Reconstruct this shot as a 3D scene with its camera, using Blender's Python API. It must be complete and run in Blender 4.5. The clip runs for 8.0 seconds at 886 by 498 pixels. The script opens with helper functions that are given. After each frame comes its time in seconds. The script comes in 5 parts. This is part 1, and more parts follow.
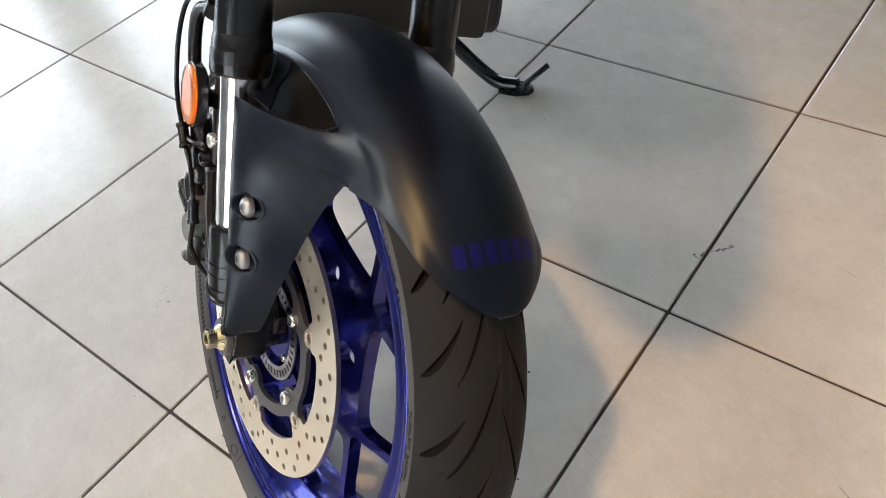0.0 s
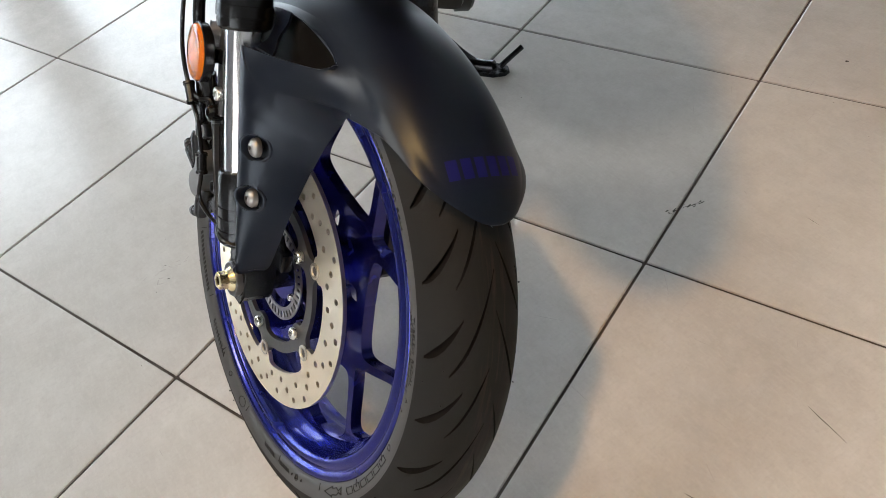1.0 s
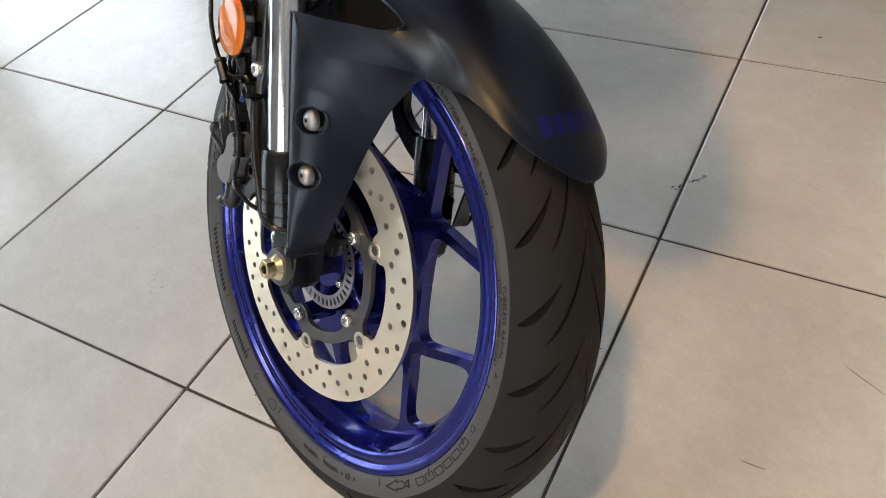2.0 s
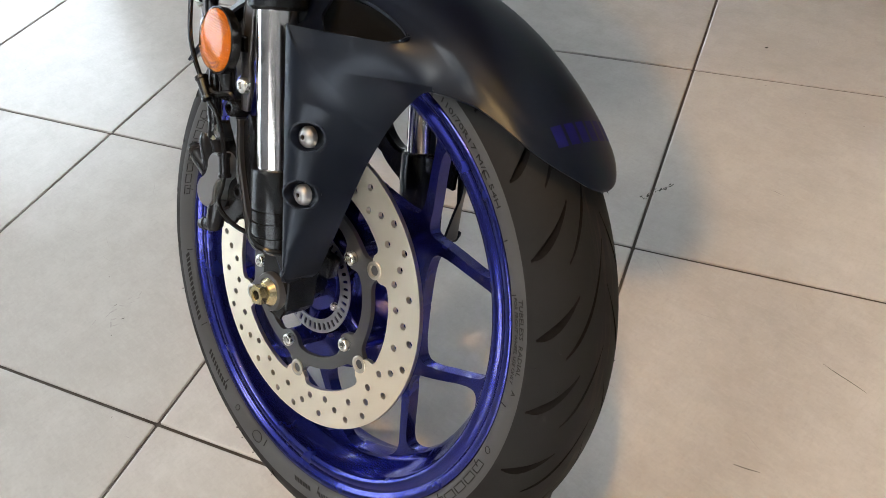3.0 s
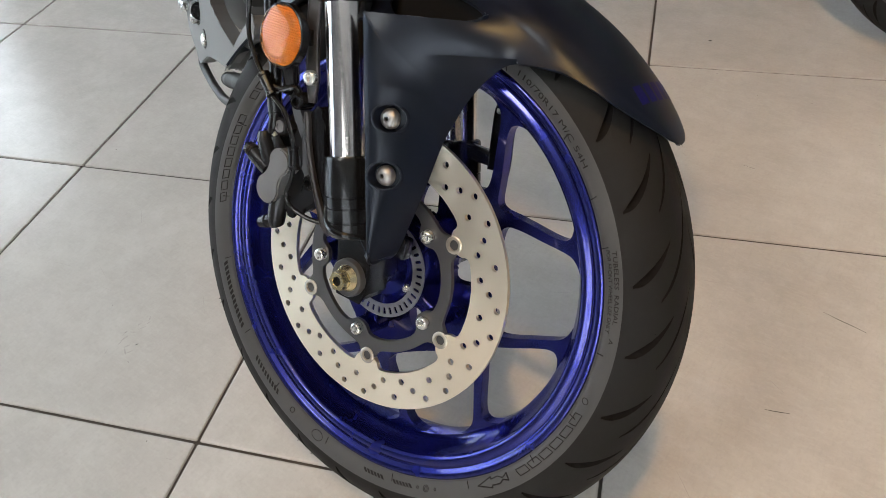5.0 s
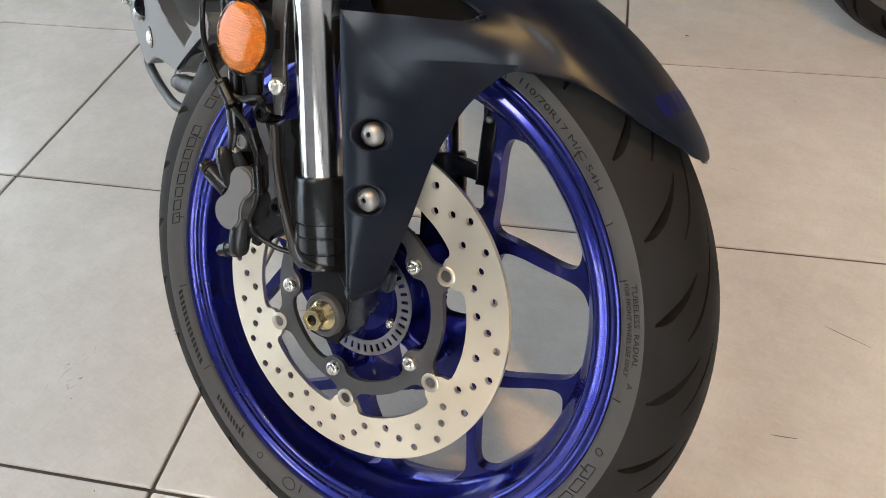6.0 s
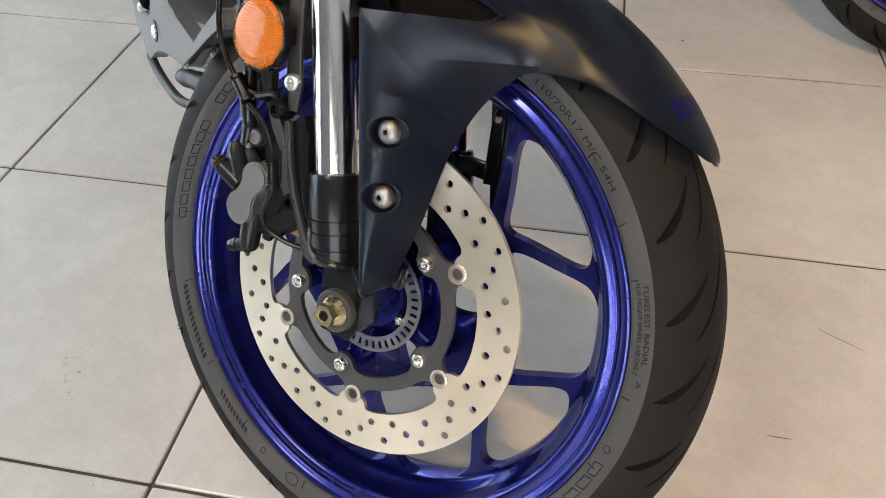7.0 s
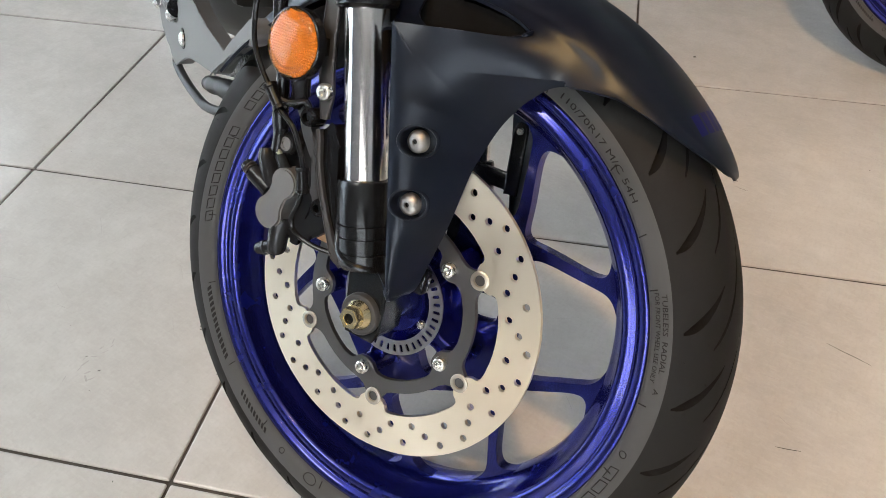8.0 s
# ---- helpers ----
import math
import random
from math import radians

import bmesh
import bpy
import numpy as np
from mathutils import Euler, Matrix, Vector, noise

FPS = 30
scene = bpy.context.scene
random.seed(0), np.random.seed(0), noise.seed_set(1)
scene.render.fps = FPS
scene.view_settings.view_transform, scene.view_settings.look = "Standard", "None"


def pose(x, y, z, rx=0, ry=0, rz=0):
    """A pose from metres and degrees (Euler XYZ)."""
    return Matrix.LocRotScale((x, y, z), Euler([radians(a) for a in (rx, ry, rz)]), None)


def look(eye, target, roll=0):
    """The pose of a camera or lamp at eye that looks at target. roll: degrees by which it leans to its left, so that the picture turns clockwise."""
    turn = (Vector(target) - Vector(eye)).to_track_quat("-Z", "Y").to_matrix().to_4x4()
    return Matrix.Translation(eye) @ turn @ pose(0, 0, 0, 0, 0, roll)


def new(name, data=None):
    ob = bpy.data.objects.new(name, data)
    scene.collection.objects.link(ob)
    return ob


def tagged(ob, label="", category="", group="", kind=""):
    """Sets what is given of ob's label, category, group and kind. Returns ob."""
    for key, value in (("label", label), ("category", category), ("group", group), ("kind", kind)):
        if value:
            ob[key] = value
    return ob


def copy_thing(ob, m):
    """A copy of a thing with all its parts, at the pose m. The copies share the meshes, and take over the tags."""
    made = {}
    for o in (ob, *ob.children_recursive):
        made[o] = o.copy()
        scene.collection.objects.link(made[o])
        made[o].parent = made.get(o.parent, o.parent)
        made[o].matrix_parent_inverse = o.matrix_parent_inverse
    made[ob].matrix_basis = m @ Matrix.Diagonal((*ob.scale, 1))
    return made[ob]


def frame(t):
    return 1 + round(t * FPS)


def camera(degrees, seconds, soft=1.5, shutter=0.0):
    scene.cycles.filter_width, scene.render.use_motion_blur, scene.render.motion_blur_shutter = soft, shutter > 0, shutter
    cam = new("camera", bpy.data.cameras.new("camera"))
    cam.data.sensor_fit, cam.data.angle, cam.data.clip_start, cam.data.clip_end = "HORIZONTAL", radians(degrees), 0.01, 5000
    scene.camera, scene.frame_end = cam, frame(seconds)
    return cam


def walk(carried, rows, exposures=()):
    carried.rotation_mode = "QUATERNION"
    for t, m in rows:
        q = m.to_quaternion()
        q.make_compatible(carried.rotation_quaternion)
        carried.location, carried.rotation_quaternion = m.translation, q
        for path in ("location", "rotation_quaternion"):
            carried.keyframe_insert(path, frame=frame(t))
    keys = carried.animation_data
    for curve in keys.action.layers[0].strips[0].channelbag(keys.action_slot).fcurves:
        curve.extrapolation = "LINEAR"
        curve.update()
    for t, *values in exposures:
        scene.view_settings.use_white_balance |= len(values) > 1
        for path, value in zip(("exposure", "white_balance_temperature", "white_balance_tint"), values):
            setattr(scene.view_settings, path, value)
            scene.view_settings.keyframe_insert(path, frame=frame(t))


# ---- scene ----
cam = camera(60.2, 8.0, soft=0.6)
# seconds, place of the eye, turns in degrees
ROWS = [
    (0.0, 0.5342, -0.0785, 0.8873, 43.02, 7.79, 58.38),
    (0.5, 0.6033, -0.0980, 0.8967, 43.72, 8.17, 57.58),
    (1.0, 0.6114, -0.1445, 0.8802, 43.84, 8.29, 55.66),
    (1.5, 0.5690, -0.2131, 0.8684, 44.07, 7.81, 52.64),
    (2.0, 0.5341, -0.2559, 0.8481, 44.06, 6.77, 49.40),
    (3.3, 0.4766, -0.3185, 0.8393, 45.03, 4.29, 43.11),
    (3.5, 0.5007, -0.3454, 0.8572, 45.16, 4.09, 42.43),
    (4.0, 0.5062, -0.4321, 0.8828, 46.60, 4.18, 41.15),
    (4.5, 0.4762, -0.4627, 0.8622, 47.18, 4.35, 38.93),
    (4.7, 0.4462, -0.4574, 0.8525, 46.88, 4.27, 37.43),
    (5.8, 0.3322, -0.3839, 0.7978, 46.06, 2.67, 33.44),
    (6.0, 0.3270, -0.3835, 0.7989, 45.78, 2.37, 32.73),
    (6.5, 0.3160, -0.3892, 0.7999, 45.62, 1.56, 32.24),
    (7.0, 0.3106, -0.4003, 0.8024, 45.77, 0.92, 32.45),
    (7.5, 0.3054, -0.4101, 0.8096, 46.19, 0.50, 32.89),
    (8.0, 0.3041, -0.4219, 0.8132, 46.51, 0.24, 33.42),
]
walk(cam, [(t, pose(x, y, z, rx, ry, rz)) for t, x, y, z, rx, ry, rz in ROWS], [(0.0, 0.18), (1.0, -0.04), (2.0, -0.04), (3.5, 0.04), (4.5, -0.18), (6.0, 0.12), (8.0, 0.12)])

# the front end leans on its side stand: wheel centre height and lean
HUB, LEAN = 0.2698, -27.18
FRONT = pose(0, 0, HUB, LEAN, 0, 0)
TILE, TILE_TURN, TILE_X, TILE_Y = 0.5090, 21.60, -0.2204, -0.2150


# pale daylight outside, a warm spot and an added fill lamp under the ceiling
world = bpy.data.worlds.new("sky")
scene.world = world
world.use_nodes = True
wn = world.node_tree.nodes
sky = wn.new("ShaderNodeTexSky")
sky.sky_type, sky.sun_disc = "NISHITA", False
sky.sun_elevation, sky.sun_rotation = radians(40), radians(200)
world.node_tree.links.new(sky.outputs[0], wn["Background"].inputs[0])
wn["Background"].inputs[1].default_value = 0.12


def ceiling_lamp(x, y, size, watts, colour):
    lamp = bpy.data.lights.new("ceiling_lamp", "AREA")
    lamp.shape, lamp.size, lamp.energy, lamp.color = "SQUARE", size, watts, colour
    ob = new("ceiling_lamp", lamp)
    ob.matrix_basis = pose(x, y, 3.42)
    return ob


# warm track spot over the front wheel
spot = bpy.data.lights.new("track_spot", "SPOT")
spot.energy, spot.color, spot.spot_size, spot.spot_blend, spot.shadow_soft_size = 228, (1.0, 0.56, 0.195), radians(48), 0.9, 0.09
new("track_spot", spot).matrix_basis = look((0.54, -0.76, 3.40), (0.73, 0.63, 0.0))
# unseen soft lamp, added to brighten the disc and the bike's south side
ceiling_lamp(-0.8, -2.4, 1.0, 72, (1.0, 0.91, 0.80))


def mat(name, col, rough=0.5, metal=0.0, **kw):
    m = bpy.data.materials.new(name)
    m.use_nodes = True
    b = m.node_tree.nodes["Principled BSDF"]
    b.inputs["Base Color"].default_value = (*col, 1)
    b.inputs["Roughness"].default_value = rough
    b.inputs["Metallic"].default_value = metal
    for k, v in kw.items():
        b.inputs[k.replace("_", " ")].default_value = v
    return m


def noise_on(m, scale, detail=4, rough=(0, 0), bump=0.0, col=0.0, dist=0.002, stretch=(1, 1, 1), seed=0.0):
    """Grain: varies roughness and colour of a plain material and gives it fine relief."""
    t = m.node_tree
    b = t.nodes["Principled BSDF"]
    co = t.nodes.new("ShaderNodeTexCoord")
    mp = t.nodes.new("ShaderNodeMapping")
    mp.inputs["Scale"].default_value = stretch
    mp.inputs["Location"].default_value = (seed, seed * 0.7, seed * 1.3)
    n = t.nodes.new("ShaderNodeTexNoise")
    n.inputs["Scale"].default_value, n.inputs["Detail"].default_value = scale, detail
    t.links.new(co.outputs["Object"], mp.inputs[0])
    t.links.new(mp.outputs[0], n.inputs["Vector"])
    if rough != (0, 0):
        r = t.nodes.new("ShaderNodeMapRange")
        r.inputs["From Min"].default_value, r.inputs["From Max"].default_value = 0.3, 0.7
        r.inputs["To Min"].default_value, r.inputs["To Max"].default_value = rough
        t.links.new(n.outputs["Fac"], r.inputs["Value"])
        t.links.new(r.outputs[0], b.inputs["Roughness"])
    if col:
        base = tuple(b.inputs["Base Color"].default_value)
        mx = t.nodes.new("ShaderNodeMix")
        mx.data_type = "RGBA"
        mx.inputs[6].default_value = (*[c * (1 - col) for c in base[:3]], 1)
        mx.inputs[7].default_value = (*[min(1, c * (1 + col)) for c in base[:3]], 1)
        t.links.new(n.outputs["Fac"], mx.inputs[0])
        t.links.new(mx.outputs[2], b.inputs["Base Color"])
    if bump:
        bp = t.nodes.new("ShaderNodeBump")
        bp.inputs["Strength"].default_value, bp.inputs["Distance"].default_value = bump, dist
        t.links.new(n.outputs["Fac"], bp.inputs["Height"])
        if b.inputs["Normal"].links:
            t.links.new(b.inputs["Normal"].links[0].from_socket, bp.inputs["Normal"])
        t.links.new(bp.outputs[0], b.inputs["Normal"])
    return m


def ringed(m, freq, bump, lo, hi, dist=0.0004):
    """Fine turned lines round the wheel's axis."""
    t = m.node_tree
    b = t.nodes["Principled BSDF"]
    co = t.nodes.new("ShaderNodeTexCoord")
    flat = t.nodes.new("ShaderNodeVectorMath")
    flat.operation = "MULTIPLY"
    flat.inputs[1].default_value = (1, 0, 1)
    ln = t.nodes.new("ShaderNodeVectorMath")
    ln.operation = "LENGTH"
    t.links.new(co.outputs["Object"], flat.inputs[0])
    t.links.new(flat.outputs[0], ln.inputs[0])
    n = t.nodes.new("ShaderNodeTexNoise")
    n.noise_dimensions = "1D"
    n.inputs["Scale"].default_value, n.inputs["Detail"].default_value = freq, 3
    t.links.new(ln.outputs["Value"], n.inputs["W"])
    wide = t.nodes.new("ShaderNodeTexNoise")
    wide.inputs["Scale"].default_value, wide.inputs["Detail"].default_value = 25, 5
    t.links.new(co.outputs["Object"], wide.inputs["Vector"])
    add = t.nodes.new("ShaderNodeMath")
    add.operation = "MULTIPLY_ADD"
    add.inputs[1].default_value = 0.15
    t.links.new(wide.outputs["Fac"], add.inputs[0])
    half = t.nodes.new("ShaderNodeMath")
    half.operation = "MULTIPLY"
    half.inputs[1].default_value = 0.5
    t.links.new(n.outputs["Fac"], half.inputs[0])
    t.links.new(half.outputs[0], add.inputs[2])
    r = t.nodes.new("ShaderNodeMapRange")
    r.inputs["From Min"].default_value, r.inputs["From Max"].default_value = 0.22, 0.45
    r.inputs["To Min"].default_value, r.inputs["To Max"].default_value = lo, hi
    t.links.new(add.outputs[0], r.inputs["Value"])
    t.links.new(r.outputs[0], b.inputs["Roughness"])
    bp = t.nodes.new("ShaderNodeBump")
    bp.inputs["Strength"].default_value, bp.inputs["Distance"].default_value = bump, dist
    t.links.new(n.outputs["Fac"], bp.inputs["Height"])
    t.links.new(bp.outputs[0], b.inputs["Normal"])
    tan = t.nodes.new("ShaderNodeTangent")
    tan.direction_type, tan.axis = "RADIAL", "Y"
    t.links.new(tan.outputs[0], b.inputs["Tangent"])
    b.inputs["Anisotropic"].default_value = 0.65
    return m


def tile_stone():
    """Matt porcelain: cloudy beige, each tile a little different, faint dirt, fine scuffs."""
    m = bpy.data.materials.new("floor_tile")
    m.use_nodes = True
    t = m.node_tree
    b = t.nodes["Principled BSDF"]
    geo = t.nodes.new("ShaderNodeNewGeometry")
    info = t.nodes.new("ShaderNodeObjectInfo")

    def fac(scale, detail, lo, hi, stretch=(1, 1, 1), turn=0.0, rough=0.55):
        mp = t.nodes.new("ShaderNodeMapping")
        mp.inputs["Scale"].default_value = stretch
        mp.inputs["Rotation"].default_value = (0, 0, turn)
        n = t.nodes.new("ShaderNodeTexNoise")
        n.inputs["Scale"].default_value, n.inputs["Detail"].default_value, n.inputs["Roughness"].default_value = scale, detail, rough
        r = t.nodes.new("ShaderNodeMapRange")
        r.inputs["From Min"].default_value, r.inputs["From Max"].default_value = lo, hi
        t.links.new(geo.outputs["Position"], mp.inputs[0])
        t.links.new(mp.outputs[0], n.inputs["Vector"])
        t.links.new(n.outputs["Fac"], r.inputs["Value"])
        return r.outputs[0]

    def blend(a, b2, f, amount=1.0):
        mx = t.nodes.new("ShaderNodeMix")
        mx.data_type = "RGBA"
        for k, v in ((6, a), (7, b2)):
            if isinstance(v, tuple):
                mx.inputs[k].default_value = (*v, 1)
            else:
                t.links.new(v, mx.inputs[k])
        ml = t.nodes.new("ShaderNodeMath")
        ml.operation = "MULTIPLY"
        ml.inputs[1].default_value = amount
        t.links.new(f, ml.inputs[0])
        t.links.new(ml.outputs[0], mx.inputs[0])
        return mx.outputs[2]

    c = blend((0.49, 0.465, 0.435), (0.61, 0.585, 0.555), fac(4, 8, 0.32, 0.68, rough=0.62))
    c = blend(c, (0.42, 0.395, 0.37), fac(7, 5, 0.42, 0.80, (1, 2.2, 1), 0.6), 0.40)
    c = blend(c, (0.66, 0.64, 0.61), fac(11, 6, 0.52, 0.80, (1.8, 1, 1), 0.2), 0.35)
    c = blend(c, (0.43, 0.405, 0.375), fac(24, 8, 0.42, 0.72, (1, 1.4, 1), 1.1, 0.68), 0.45)
    c = blend(c, (0.66, 0.64, 0.61), fac(55, 7, 0.48, 0.78, (1, 3.5, 1), 0.9, 0.65), 0.35)
    c = blend(c, (0.40, 0.375, 0.35), fac(70, 6, 0.50, 0.80, (3, 1, 1), 0.4), 0.30)
    c = blend(c, (0.36, 0.335, 0.31), fac(240, 3, 0.5, 0.85), 0.22)
    c = blend(c, (0.62, 0.60, 0.57), info.outputs["Random"], 0.14)
    t.links.new(c, b.inputs["Base Color"])
    r = t.nodes.new("ShaderNodeMapRange")
    r.inputs["To Min"].default_value, r.inputs["To Max"].default_value = 0.17, 0.23
    t.links.new(fac(18, 6, 0.3, 0.7, (1, 2, 1), 0.5), r.inputs["Value"])
    t.links.new(r.outputs[0], b.inputs["Roughness"])
    b.inputs["Specular IOR Level"].default_value = 0.48
    bp = t.nodes.new("ShaderNodeBump")
    bp.inputs["Strength"].default_value, bp.inputs["Distance"].default_value = 0.10, 0.001
    t.links.new(fac(90, 4, 0.2, 0.8), bp.inputs["Height"])
    t.links.new(bp.outputs[0], b.inputs["Normal"])
    return m


SIDEWALL = noise_on(noise_on(mat("sidewall_rubber", (0.058, 0.0585, 0.0575), 0.6, Specular_IOR_Level=0.4, Specular_Tint=(0.84, 0.92, 1.0, 1)), 900, bump=0.15, dist=0.0004), 24, 5, rough=(0.48, 0.62), col=0.2)
RUBBER = noise_on(noise_on(mat("rubber", (0.0150, 0.0143, 0.0138), 0.7, Specular_IOR_Level=0.16, Specular_Tint=(0.84, 0.92, 1.0, 1)), 700, bump=0.2, dist=0.0005), 30, 5, rough=(0.58, 0.75), col=0.35)


def dusty(m, half):
    """Brown dust streaks along the middle of the tread, half the band's width across."""
    t = m.node_tree
    b = t.nodes["Principled BSDF"]
    co = t.nodes.new("ShaderNodeTexCoord")
    xyz = t.nodes.new("ShaderNodeSeparateXYZ")
    t.links.new(co.outputs["Object"], xyz.inputs[0])
    side = t.nodes.new("ShaderNodeMath")
    side.operation = "ABSOLUTE"
    t.links.new(xyz.outputs["Y"], side.inputs[0])
    band = t.nodes.new("ShaderNodeMapRange")
    band.inputs["From Min"].default_value, band.inputs["From Max"].default_value = half, half * 0.2
    t.links.new(side.outputs[0], band.inputs["Value"])
    mp = t.nodes.new("ShaderNodeMapping")
    mp.inputs["Scale"].default_value = (14, 160, 14)
    t.links.new(co.outputs["Object"], mp.inputs[0])
    n = t.nodes.new("ShaderNodeTexNoise")
    n.inputs["Scale"].default_value, n.inputs["Detail"].default_value = 1.6, 7
    t.links.new(mp.outputs[0], n.inputs["Vector"])
    cut = t.nodes.new("ShaderNodeMapRange")
    cut.inputs["From Min"].default_value, cut.inputs["From Max"].default_value = 0.52, 0.68
    t.links.new(n.outputs["Fac"], cut.inputs["Value"])
    f = t.nodes.new("ShaderNodeMath")
    f.operation = "MULTIPLY"
    t.links.new(band.outputs[0], f.inputs[0])
    t.links.new(cut.outputs[0], f.inputs[1])
    mx = t.nodes.new("ShaderNodeMix")
    mx.data_type = "RGBA"
    t.links.new(f.outputs[0], mx.inputs[0])
    t.links.new(b.inputs["Base Color"].links[0].from_socket, mx.inputs[6])
    mx.inputs[7].default_value = (0.030, 0.0235, 0.019, 1)
    t.links.new(mx.outputs[2], b.inputs["Base Color"])
    return m


dusty(RUBBER, 0.022)
# near-black rubber: paints shade into the tread grooves, also covers the liner
RUBBERDARK = mat("darkened_rubber", (0.005, 0.005, 0.005), 0.8, Specular_IOR_Level=0.1)
BLUE = noise_on(noise_on(mat("blue_paint", (0.016, 0.022, 0.185), 0.32, 0.9, Coat_Weight=0.7, Coat_Roughness=0.09, Specular_Tint=(0.30, 0.34, 0.90, 1)), 900, 3, bump=0.22, dist=0.0004), 40, 4, rough=(0.22, 0.28), col=0.10)
STEEL = ringed(mat("disc_steel", (0.99, 0.90, 0.74), 0.28, 1.0), 700, 0.0, 0.33, 0.42)
CARRIER = noise_on(mat("carrier", (0.115, 0.118, 0.122), 0.36, 0.85), 900, bump=0.08, dist=0.0003, rough=(0.36, 0.5))
ZINC = noise_on(mat("zinc_bolt", (0.72, 0.73, 0.71), 0.25, 1.0), 200, rough=(0.18, 0.36))
SCREWSTEEL = noise_on(mat("screw_steel", (0.33, 0.335, 0.34), 0.42, 1.0), 300, rough=(0.40, 0.50))
CHROME = noise_on(mat("chrome", (0.80, 0.79, 0.79), 0.15, 1.0), 60, 3, rough=(0.13, 0.19), stretch=(1, 1, 6))
BLACK = noise_on(mat("black_alloy", (0.006, 0.0065, 0.008), 0.30, Specular_IOR_Level=0.36, Specular_Tint=(0.84, 0.92, 1.0, 1)), 120, rough=(0.22, 0.32))
MATT = noise_on(mat("matt_paint", (0.0032, 0.0048, 0.011), 0.40, 0.0, Specular_IOR_Level=0.35, Specular_Tint=(0.74, 0.86, 1.0, 1)), 1500, 2, bump=0.03, dist=0.0002, rough=(0.33, 0.37))
TILES = tile_stone()
GROUT = noise_on(mat("grout", (0.065, 0.055, 0.047), 0.85), 14, 5, col=0.7)

LETTER = mat("raised_rubber", (0.011, 0.011, 0.011), 0.6, Specular_IOR_Level=0.2)
BUTTON = mat("button_metal", (0.56, 0.52, 0.45), 0.34, 1.0)
RINGSTEEL = mat("ring_steel", (0.32, 0.32, 0.325), 0.32, 1.0)

FORKBLACK = noise_on(mat("fork_black", (0.006, 0.0065, 0.0075), 0.3, Specular_IOR_Level=0.42, Specular_Tint=(0.84, 0.92, 1.0, 1)), 90, 4, rough=(0.22, 0.26))
BLACKGLOSS = mat("black_gloss", (0.006, 0.0063, 0.0075), 0.20, Specular_Tint=(0.84, 0.92, 1.0, 1))
DECAL = mat("blue_decal", (0.005, 0.004, 0.095), 0.42, Specular_IOR_Level=0.25)
YELLOWZINC = mat("yellow_zinc", (0.66, 0.58, 0.37), 0.24, 1.0)
EYEGREY = noise_on(mat("dark_grey_alloy", (0.11, 0.11, 0.112), 0.30, 0.7, Specular_Tint=(0.84, 0.92, 1.0, 1)), 500, bump=0.05, dist=0.0003, rough=(0.28, 0.42))
CALIPER = mat("caliper_cast", (0.012, 0.0125, 0.014), 0.27, Specular_IOR_Level=0.34, Specular_Tint=(0.84, 0.92, 1.0, 1))
CALIPERFACE = noise_on(mat("caliper_face", (0.125, 0.13, 0.135), 0.5, 0.2), 600, bump=0.06, dist=0.0003, col=0.08)
COPPERY = mat("copper_brown", (0.40, 0.25, 0.15), 0.4, 0.7)
PINRING = mat("pin_ring", (0.030, 0.022, 0.017), 0.4, 0.5)
BRASSY = mat("brass_pale", (0.60, 0.55, 0.40), 0.35, 0.9)
HOSE = mat("black_rubber", (0.007, 0.0072, 0.008), 0.22, Specular_IOR_Level=0.36, Specular_Tint=(0.84, 0.92, 1.0, 1))
AMBER = mat("amber_lens", (1.0, 0.60, 0.16), 0.08, Transmission_Weight=0.95, IOR=1.35)
AMBERBACK = mat("amber_prism", (1.0, 0.43, 0.05), 0.35, 0.0)
AMBERMARK = mat("amber_mark", (0.45, 0.16, 0.02), 0.4)

ENGINE = noise_on(mat("engine_black", (0.012, 0.012, 0.012), 0.5), 120, bump=0.15, dist=0.001)
COWL = noise_on(mat("cowl_grey", (0.095, 0.097, 0.10), 0.42), 400, bump=0.05, dist=0.0005)
PLASTER_DARK = noise_on(mat("dark_plaster", (0.15, 0.155, 0.165), 0.8), 6, bump=0.05, col=0.04)
PLASTER = noise_on(mat("plaster", (0.38, 0.38, 0.38), 0.8), 6, bump=0.05, col=0.04)
CEILING = noise_on(mat("ceiling_white", (0.78, 0.78, 0.77), 0.85), 5, bump=0.05, col=0.03)
GLASS = mat("glass", (1, 1, 1), 0.0, Transmission_Weight=1.0, IOR=1.1)


def glow(name, col, strength):
    m = bpy.data.materials.new(name)
    m.use_nodes = True
    b = m.node_tree.nodes["Principled BSDF"]
    b.inputs["Base Color"].default_value = (0, 0, 0, 1)
    b.inputs["Emission Color"].default_value = (*col, 1)
    b.inputs["Emission Strength"].default_value = strength
    return m


DAYLIGHT = glow("daylight", (0.80, 0.91, 1.0), 5.6)
STREETLIGHT = glow("street_daylight", (1.0, 0.985, 0.965), 6.2)


def part(name, bm, material, parent, label="", m=None, sharp=35, even=False, flat=False):
    """One mesh object under a thing or under a part."""
    bmesh.ops.recalc_face_normals(bm, faces=bm.faces)
    for f in bm.faces:
        f.smooth = True
    lim = radians(sharp)
    for e in bm.edges:
        e.smooth = len(e.link_faces) == 2 and e.calc_face_angle(0) < lim
    me = bpy.data.meshes.new(name)
    bm.to_mesh(me)
    bm.free()
    me.materials.append(material)
    ob = new(name, me)
    ob.parent = parent
    if flat:
        me.polygons.foreach_set("use_smooth", [False] * len(me.polygons))
    if even:
        ob.modifiers.new("even_shading", "WEIGHTED_NORMAL").keep_sharp = True
    if m is not None:
        ob.matrix_basis = m
    return tagged(ob, label)


